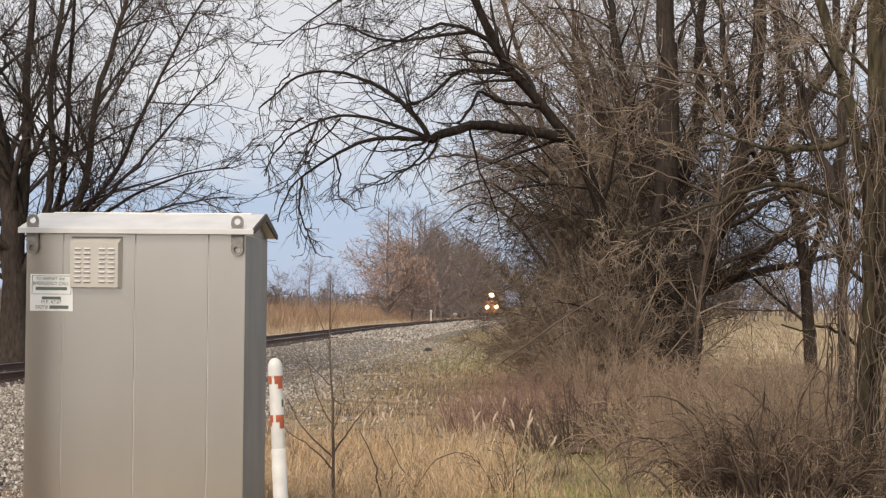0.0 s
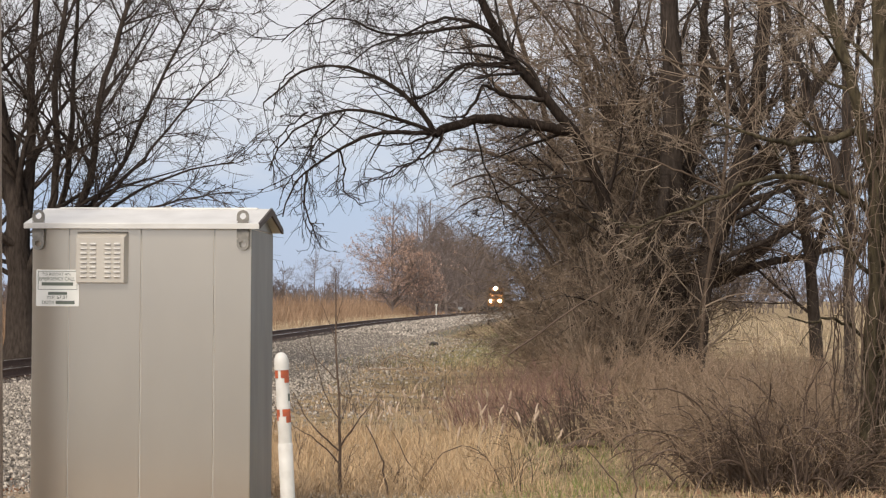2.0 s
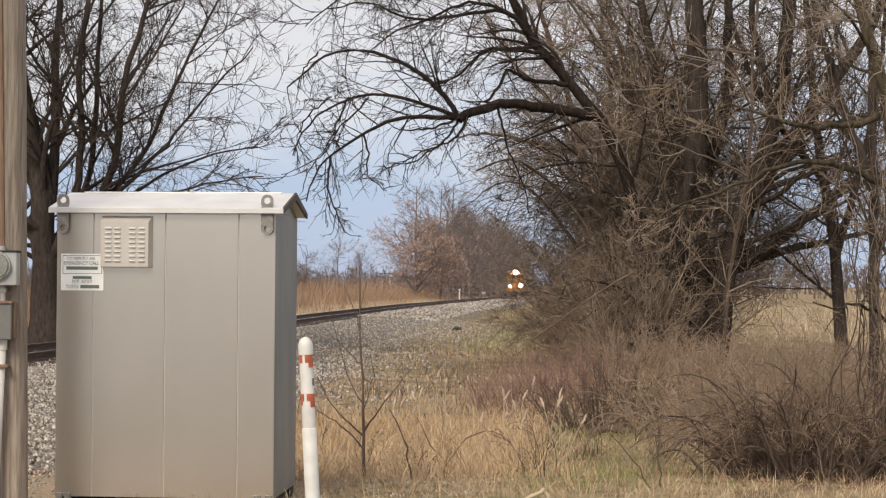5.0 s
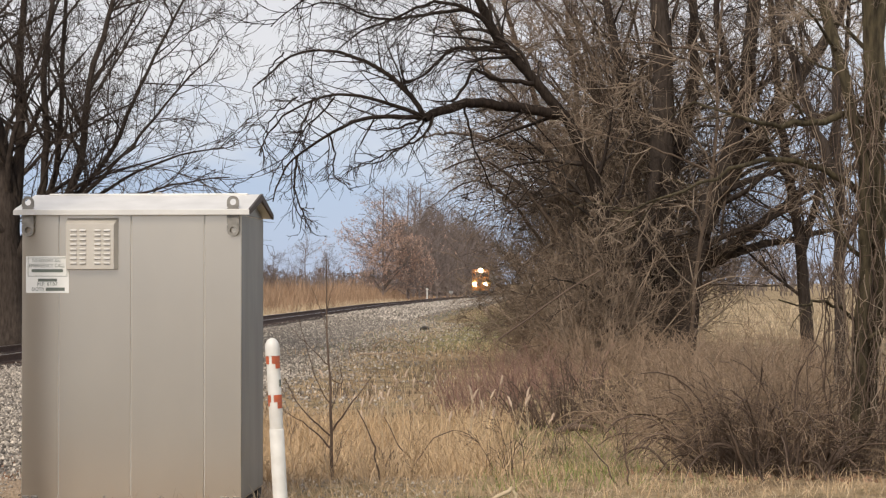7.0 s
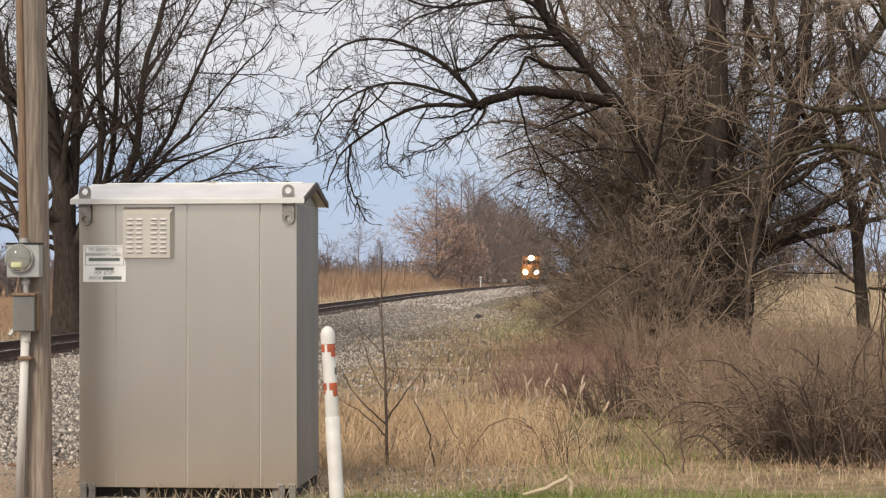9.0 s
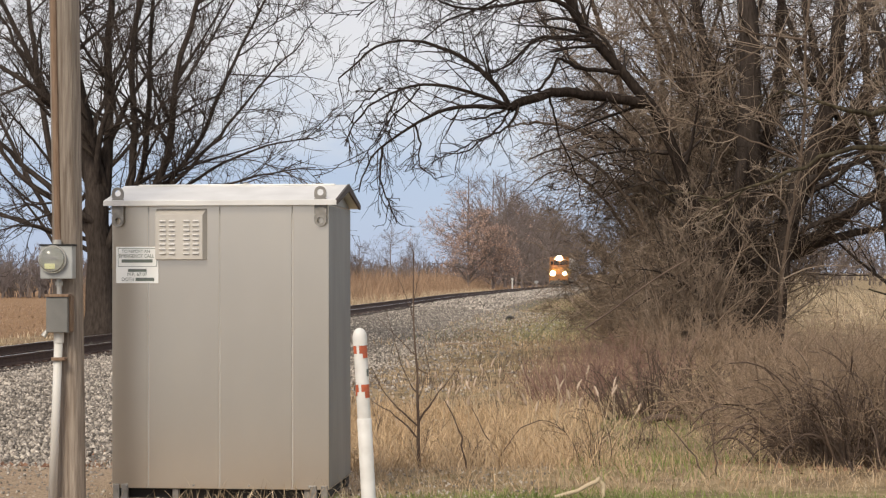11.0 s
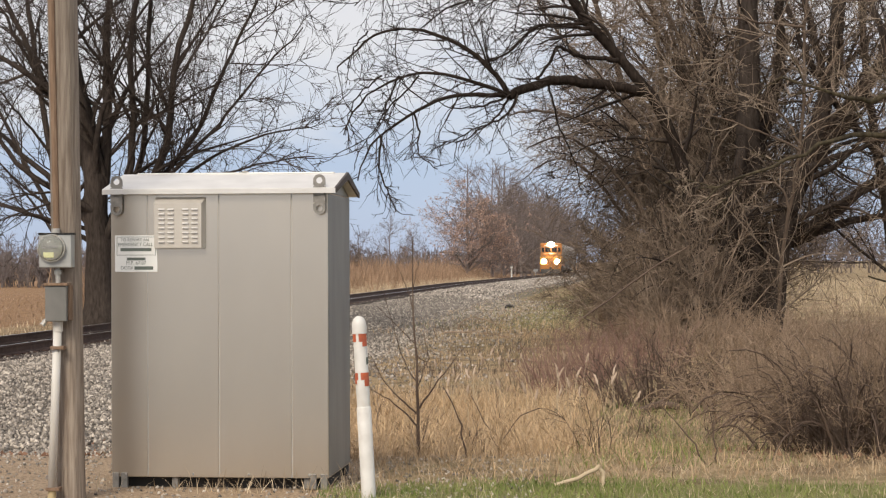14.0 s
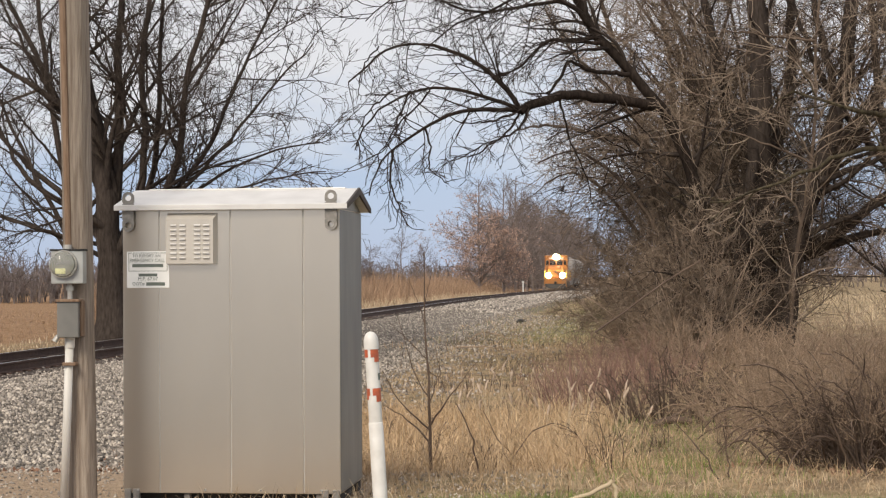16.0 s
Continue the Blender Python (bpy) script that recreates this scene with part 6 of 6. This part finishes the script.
def reeds():
    """Reed stalks with pale plumes at the ditch edge."""
    rng = np.random.default_rng(111)
    spots = []
    for cx, cy, n, sx, sy in ((0.35, 22.5, 7, 0.25, 1.0), (0.85, 24.0, 8, 0.35, 1.0), (1.55, 22.0, 9, 0.4, 1.0), (1.75, 20.5, 6, 0.25, 0.8), (0.05, 24.5, 4, 0.2, 0.8), (1.0, 19.0, 3, 0.4, 0.8)):
        for _ in range(n):
            spots.append((cx + rng.normal(0, sx), cy + rng.normal(0, sy)))
    t0 = None
    for i, (x, y) in enumerate(spots):
        z = float(ground_z(x, y))
        if i < 8:
            h = 0.46 + 0.045 * i
            b_ = rng.normal(0, 0.08, 2)
            t = thing("reed", pose(x, y, z), "dry reed stalk with a pale feathery plume", "reed", "reeds in the ditch")
            P, R = limb([(0, 0, -0.05), (b_[0] * 0.3, b_[1] * 0.3, h * 0.5), (b_[0], b_[1], h)], 0.004, 0.0025, 7)
            V, F = tubes([(P, R)], 4)
            quads("stalk", V, F, M_PALE, t)
            k = 7
            tip = P[0, -1]
            pl = np.stack([tip + np.array([b_[0] * 0.5 * s + 0.03 * s * s, b_[1] * 0.4 * s, 0.12 * s - 0.02]) for s in np.linspace(0, 1, k)])[None]
            pr = (0.014 * np.sin(np.linspace(0.25, 3.0, k)) ** 0.7)[None]
            V, F = tubes([(pl, pr)], 5)
            V += rng.normal(0, 0.004, V.shape)
            quads("plume", V, F, M_PLUME, t, "pale feathery plume")
            spots[i] = t
        else:
            copy_thing(spots[i % 8], pose(x, y, z, rng.normal(0, 5), rng.normal(0, 5), rng.uniform(0, 360)))


reeds()


def stick(name, label, lines, material, category="branch"):
    """A bare twiggy thing from given lines, resting on or rising from the ground."""
    o = np.array(lines[0][0][0])
    t = thing(name, pose(*o), label, category)
    for j, (pts, r0, r1) in enumerate(lines):
        P, R = limb(np.array(pts) - o, r0, r1, 10, 0.004, np.random.default_rng(len(pts) + j))
        V, F = tubes([(P, R)], 6)
        quads("stem" if j == 0 else "side_branch", V, F, material, t)
    return t


def small_wood():
    stick("sapling", "bare dark sapling with a few side branches", [
        (((-0.14, 15.00, -0.13), (-0.15, 15.00, 0.46), (-0.17, 15.00, 0.92), (-0.19, 15.00, 1.37), (-0.19, 15.00, 1.69)), 0.018, 0.004),
        (((-0.14, 15.00, 0.30), (0.03, 15.00, 0.55), (0.23, 15.00, 0.80)), 0.010, 0.003),
        (((-0.15, 15.00, 0.26), (-0.38, 15.00, 0.46), (-0.53, 15.00, 0.74)), 0.009, 0.003),
        (((-0.14, 15.00, 0.15), (-0.31, 15.00, 0.33), (-0.52, 15.00, 0.46)), 0.010, 0.003),
        (((-0.15, 15.00, 0.51), (-0.29, 15.00, 0.74), (-0.38, 15.00, 1.10), (-0.43, 15.00, 1.28)), 0.006, 0.002),
        (((-0.16, 15.00, 0.74), (-0.05, 15.00, 0.65), (-0.10, 15.00, 0.92)), 0.006, 0.002),
        (((-0.17, 15.00, 0.83), (-0.38, 15.00, 1.03), (-0.47, 15.00, 1.12)), 0.006, 0.002),
        (((-0.18, 15.00, 1.10), (-0.25, 15.00, 1.33), (-0.31, 15.00, 1.46)), 0.005, 0.002),
        (((-0.18, 15.00, 1.28), (-0.15, 15.00, 1.42), (-0.12, 15.00, 1.55)), 0.004, 0.0015),
        (((-0.15, 15.00, 0.46), (-0.08, 15.00, 0.69), (-0.06, 15.00, 0.87)), 0.005, 0.002)], M_BUSHD, "sapling")
    stick("dead_sapling", "dark leaning dead stem in the grass", [(((0.23, 14.60, -0.05), (0.18, 14.60, 0.27), (0.06, 14.60, 0.49)), 0.010, 0.004)], M_BUSHD)
    stick("dead_sapling", "dark leaning dead stem in the grass", [(((0.53, 15.00, -0.08), (0.39, 15.00, 0.19), (0.28, 15.00, 0.40)), 0.008, 0.003)], M_BUSHD)
    stick("dead_sapling", "thin bare stem leaning on the slope", [(((2.02, 13.60, -0.11), (1.86, 13.60, 0.19), (1.64, 13.60, 0.42)), 0.009, 0.004)], M_BUSHD)
    stick("dead_sapling", "thin upright bare stem on the slope", [(((2.06, 13.60, -0.11), (2.03, 13.60, 0.15), (2.00, 13.60, 0.37)), 0.008, 0.004)], M_BUSHD)
    stick("dead_sapling", "arched dead stem in the grass", [(((0.50, 15.50, -0.09), (0.69, 15.50, 0.22), (0.94, 15.50, 0.29), (1.06, 15.50, 0.17)), 0.007, 0.003)], M_BUSHD)
    stick("fallen_stick", "broken pale forked stick lying on the verge", [
        (((0.78, 12.30, 0.01), (0.92, 12.30, 0.05), (1.08, 12.30, 0.13)), 0.014, 0.016),
        (((1.10, 12.30, -0.01), (1.10, 12.30, 0.06), (1.08, 12.30, 0.14)), 0.012, 0.014)], M_PALE)
    stick("fallen_stick", "thin pale stick lying on the slope", [(((0.70, 13.00, -0.10), (0.54, 13.00, -0.03), (0.41, 13.00, 0.06)), 0.006, 0.004)], M_PALE)
    stick("fallen_log", "dark fallen log under the brush", [
        (((2.57, 23.50, -0.42), (2.82, 23.50, -0.32), (3.07, 23.50, -0.37)), 0.06, 0.05),
        (((2.82, 23.50, -0.32), (3.10, 23.50, -0.12), (3.39, 23.50, -0.05)), 0.03, 0.015)], M_BUSHD, "log")
    stick("leaning_branch", "bare grey branch leaning out of the thicket", [
        (((2.85, 36.00, 0.38), (3.56, 36.00, 0.87), (4.10, 36.00, 1.30), (4.87, 36.00, 1.74)), 0.022, 0.018),
        (((2.85, 36.00, 0.38), (3.23, 36.00, 0.21), (3.67, 36.00, 0.27)), 0.014, 0.008)], M_BUSHD)
    stick("fallen_branch", "dead branch lying at the embankment foot", [
        (((0.46, 40.00, 0.05), (0.62, 40.00, 0.29), (1.04, 40.00, 0.25), (1.41, 40.00, 0.07)), 0.016, 0.010),
        (((0.19, 40.00, -0.05), (0.80, 40.00, -0.03), (1.59, 40.00, -0.15)), 0.016, 0.008)], M_BUSH)


small_wood()


# ---- lineside posts ----
M_LOCOD = mat("black_frame", (0.025, 0.024, 0.023), (0.045, 0.04, 0.036), 3, 0.7, 0, 0.05, 20)


def lineside():
    """Small things along the line: a white post, a short grey post, a dark relay box, a dark stone on the bank."""
    x, y = 8.94, 220.0
    t = thing("lineside_post", pose(x, y, float(ground_z(x, y))), "small white lineside marker post beyond the track", "marker post")
    part("post", brod((0, 0, -0.2), (0, 0, 1.25), 0.10, 0.09, 10), M_WHITE, t)
    part("cap", brod((0, 0, 1.25), (0, 0, 1.45), 0.17, 0.15, 10), M_WHITE, t)
    x, y = 13.9, 260.0
    t = thing("lineside_post", pose(x, y, float(ground_z(x, y))), "short grey lineside post with a small plate", "marker post")
    part("post", brod((0, 0, -0.2), (0, 0, 0.9), 0.07, 0.06, 8), M_GALV, t)
    part("plate", bbox(-0.3, 0.3, -0.1, -0.06, 0.65, 1.0, 0.01), M_METERBOX, t, "pale grey plate")
    x, y = 24.1, 365.0
    t = thing("relay_box", pose(x - 0.3, y, float(ground_z(x, y))), "dark trackside relay box on a short stand", "equipment box")
    part("body", bbox(-0.5, 0.5, -0.35, 0.35, 0.35, 1.25, 0.03), M_LOCOD, t)
    part("lid", bbox(-0.55, 0.55, -0.4, 0.4, 1.25, 1.33, 0.02), M_BOX, t)
    part("stand", brod((0, 0, -0.3), (0, 0, 0.36), 0.1, 0.1, 8), M_LOCOD, t)
    x, y = 3.15, 80.0
    t = thing("dark_stone", pose(x, y, float(ground_z(x, y)) + 0.06), "dark lump of stone lying on the grassy bank", "stone")
    bm = bmesh.new()
    bmesh.ops.create_icosphere(bm, subdivisions=2, radius=0.17)
    rs = random.Random(9)
    for v in bm.verts:
        v.co = Vector((v.co.x * 1.25, v.co.y, v.co.z * 0.8)) * rs.uniform(0.8, 1.2)
    part("lump", bm, M_LOCOD, t)


lineside()

# ---- train ----
M_LOCO = mat("orange_paint", (0.46, 0.19, 0.045), (0.38, 0.155, 0.04), 2, 0.45, 0, 0.02, 30, big=0.1)
M_YELLOW = mat("yellow_paint", (0.68, 0.42, 0.06), (0.6, 0.36, 0.06), 3, 0.5)
M_GLASS = mat("dark_window", (0.02, 0.022, 0.025), (0.03, 0.032, 0.035), 3, 0.08)
M_CAR = mat("grey_wagon", (0.30, 0.29, 0.28), (0.40, 0.38, 0.36), 1.5, 0.7, 0, 0.05, 10, big=0.15)
M_LAMP = glow("headlight_glow", (1.0, 0.82, 0.55), 90.0)


def wheelset(parent, y, r):
    bm = bmesh.new()
    for sx in (-1, 1):
        rod(bm, (sx * 0.70, 0, 0), (sx * 0.83, 0, 0), r, r, 24)
        rod(bm, (sx * 0.66, 0, 0), (sx * 0.70, 0, 0), r + 0.025, r + 0.025, 24)
    rod(bm, (-0.7, 0, 0), (0.7, 0, 0), 0.09, 0.09, 12)
    w = part("wheelset", bm, M_RAIL, parent)
    w.location = (0, y, r)
    return w


def build_loco():
    """Hood-type diesel, cab end leading; its front is at y = 0 and it runs towards -y."""
    c = thing("locomotive", pose(0, 0, 0), "orange diesel locomotive with three lit headlights", "locomotive")
    part("frame", bbox(-1.5, 1.5, 0.2, 17.5, 1.15, 1.5, 0.03), M_LOCO, c)
    part("pilot", bbox(-1.48, 1.48, 0.05, 0.35, 0.35, 1.5, 0.03), M_LOCO, c)
    bm = bmesh.new()
    q = [bm.verts.new(p) for p in ((-1.4, 0.05, 0.75), (1.4, 0.05, 0.75), (1.4, -0.1, 0.16), (0, -0.35, 0.14), (-1.4, -0.1, 0.16), (0, -0.1, 0.75))]
    bm.faces.new((q[0], q[5], q[3], q[4]))
    bm.faces.new((q[5], q[1], q[2], q[3]))
    part("snow_plough", bm, M_LOCOD, c)
    part("coupler", bbox(-0.16, 0.16, -0.45, 0.1, 0.75, 1.05, 0.04), M_LOCOD, c)
    nose = part("nose", bbox(-1.05, 1.05, 0.8, 2.6, 1.5, 3.0, 0.12), M_LOCO, c)
    part("nose_stripe", bbox(-0.955, 0.955, 0.985, 1.06, 1.9, 2.15, 0.01), M_YELLOW, nose)
    cab = part("cab", bbox(-1.52, 1.52, 2.5, 4.9, 1.5, 4.25, 0.08), M_LOCO, c)
    bm = bmesh.new()
    box(bm, -1.54, 1.54, 2.4, 5.0, 4.2, 4.5, 0.12)
    part("cab_roof", bm, M_LOCO, cab)
    for x0, x1 in ((-1.35, -0.98), (-0.85, -0.06), (0.06, 0.85), (0.98, 1.35)):
        part("windscreen", bbox(x0, x1, 2.47, 2.52, 3.2, 3.85, 0.02), M_GLASS, cab, "dark windscreen")
    part("side_window", bbox(1.49, 1.535, 3.0, 4.4, 3.0, 3.8, 0.02), M_GLASS, cab)
    part("number_board", bbox(-0.95, -0.45, 2.42, 2.52, 4.0, 4.2, 0.02), M_WHITE, cab)
    part("number_board", bbox(0.45, 0.95, 2.42, 2.52, 4.0, 4.2, 0.02), M_WHITE, cab)
    hl = part("headlight_housing", bbox(-0.42, 0.42, 2.30, 2.5, 3.95, 4.5, 0.05), M_LOCO, cab)
    for x in (-0.08, 0.08):
        part("headlight", brod((x, 2.31, 4.28), (x, 2.18, 4.28), 0.35, 0.33, 20), M_LAMP, hl, "lit twin headlight")
    for x in (-0.93, 0.93):
        d = part("ditch_light_housing", bbox(x - 0.28, x + 0.28, 0.1, 0.3, 1.55, 2.1, 0.04), M_LOCO, c)
        part("ditch_light", brod((x, 0.11, 1.85), (x, 0.0, 1.85), 0.36, 0.32, 20), M_LAMP, d, "lit ditch light")
    part("long_hood", bbox(-0.95, 0.95, 4.9, 16.6, 1.5, 4.2, 0.1), M_LOCO, c)
    part("radiator_hood", bbox(-1.15, 1.15, 12.5, 16.4, 3.7, 4.55, 0.08), M_LOCOD, c)
    part("exhaust_stack", bbox(-0.3, 0.3, 8.6, 9.2, 4.2, 4.6, 0.04), M_LOCOD, c)
    part("fuel_tank", bbox(-1.35, 1.35, 6.2, 11.2, 0.35, 1.15, 0.15), M_LOCOD, c)
    for x in (-1.46, 1.46):
        for y in (0.3, 1.2, 2.2, 6, 8, 10, 12, 14, 16):
            part("stanchion", brod((x, y, 1.5), (x, y, 2.5), 0.03, 0.03, 6), M_YELLOW, c)
        part("handrail", brod((x, 0.3, 2.5), (x, 2.3, 2.5), 0.028, 0.028, 6), M_YELLOW, c)
        part("handrail", brod((x, 5.2, 2.5), (x, 16.2, 2.5), 0.028, 0.028, 6), M_YELLOW, c)
        part("step_well", bbox(x - 0.12 if x > 0 else x - 0.02, x + 0.02 if x > 0 else x + 0.12, 0.35, 0.95, 0.4, 1.2, 0.02), M_LOCOD, c)
    part("front_rail", brod((-1.46, 0.3, 2.45), (1.46, 0.3, 2.45), 0.028, 0.028, 6), M_YELLOW, c)
    wheels = []
    for y0 in (2.2, 12.6):
        part("bogie", bbox(-1.1, 1.1, y0 - 0.3, y0 + 3.4, 0.35, 1.0, 0.08), M_LOCOD, c)
        wheels += [wheelset(c, y0 + 0.3, 0.508), wheelset(c, y0 + 2.8, 0.508)]
    return c, wheels


def build_wagon(label):
    c = thing("hopper_wagon", pose(0, 0, 0), label, "railway wagon", "train wagons")
    prof = ((-1.5, 1.3), (1.5, 1.3), (1.58, 2.4), (1.5, 4.1), (0.9, 4.55), (-0.9, 4.55), (-1.5, 4.1), (-1.58, 2.4))
    n = len(prof)
    V = [(x, y, z) for y in (0.9, 16.5) for x, z in prof]
    link_mesh("body", V, [(i, (i + 1) % n, n + (i + 1) % n, n + i) for i in range(n)] + [tuple(range(n))[::-1], tuple(range(n, 2 * n))], M_CAR, c)
    for y in (1.0, 3.6, 6.2, 8.7, 11.2, 13.8, 16.4):
        for sx in (-1, 1):
            part("side_rib", bbox(sx * 1.6 - 0.05, sx * 1.6 + 0.05, y - 0.06, y + 0.06, 1.3, 4.0, 0.01), M_CAR, c)
    part("roof_hatch", bbox(-0.35, 0.35, 2.5, 15, 4.53, 4.68, 0.03), M_CAR, c)
    part("underframe", bbox(-0.5, 0.5, 0.0, 17.4, 0.8, 1.25, 0.03), M_LOCOD, c)
    for x in (2.6, 6.5, 10.4):
        bm = bmesh.new()
        box(bm, -1.2, 1.2, x, x + 2.6, 0.5, 1.35, 0.2)
        part("hopper_chute", bm, M_CAR, c)
    for y0 in (1.6, 14.0):
        part("bogie", bbox(-1.05, 1.05, y0 - 0.4, y0 + 2.2, 0.3, 0.9, 0.08), M_LOCOD, c)
        for dy in (0.0, 1.8):
            wheelset(c, y0 + dy, 0.46)
    return c


loco, loco_wheels = build_loco()
wagon = build_wagon("grey covered hopper wagon behind the locomotive")
wagons = [wagon, copy_thing(wagon, pose(0, 0, 0)), copy_thing(wagon, pose(0, 0, 0))]


def train_pose(y):
    turn = TRACK_TURN + math.degrees(math.atan(2 * 2.2e-5 * max(0.0, y - 150)))
    return Matrix.Translation(on_track(y, -0.752, 0.004)) @ pose(0, 0, 0, 0, 0, turn)


KNOTS = ((0, 378.0), (4, 351.0), (8, 321.0), (12, 284.5), (16, 245.0))


def front_at(t):
    """Where the locomotive's front is along the line: it gathers speed."""
    return float(np.polyval(np.polyfit([a for a, _ in KNOTS], [b for _, b in KNOTS], 2), t))


def motions():
    """The train rolls towards the crossing, its wheels turning."""
    rows = [0.5 * i for i in range(33)]
    walk(loco, [(t, train_pose(front_at(t))) for t in rows])
    for i, w in enumerate(wagons):
        walk(w, [(t, train_pose(front_at(t) + 17.9 + 17.6 * i)) for t in rows])
    steps = [i / 15 for i in range(241)]
    for w in loco_wheels:
        x, y, z = w.location
        walk(w, [(t, pose(x, y, z, math.degrees((front_at(0) - front_at(t)) / 0.508), 0, 0)) for t in steps])


motions()
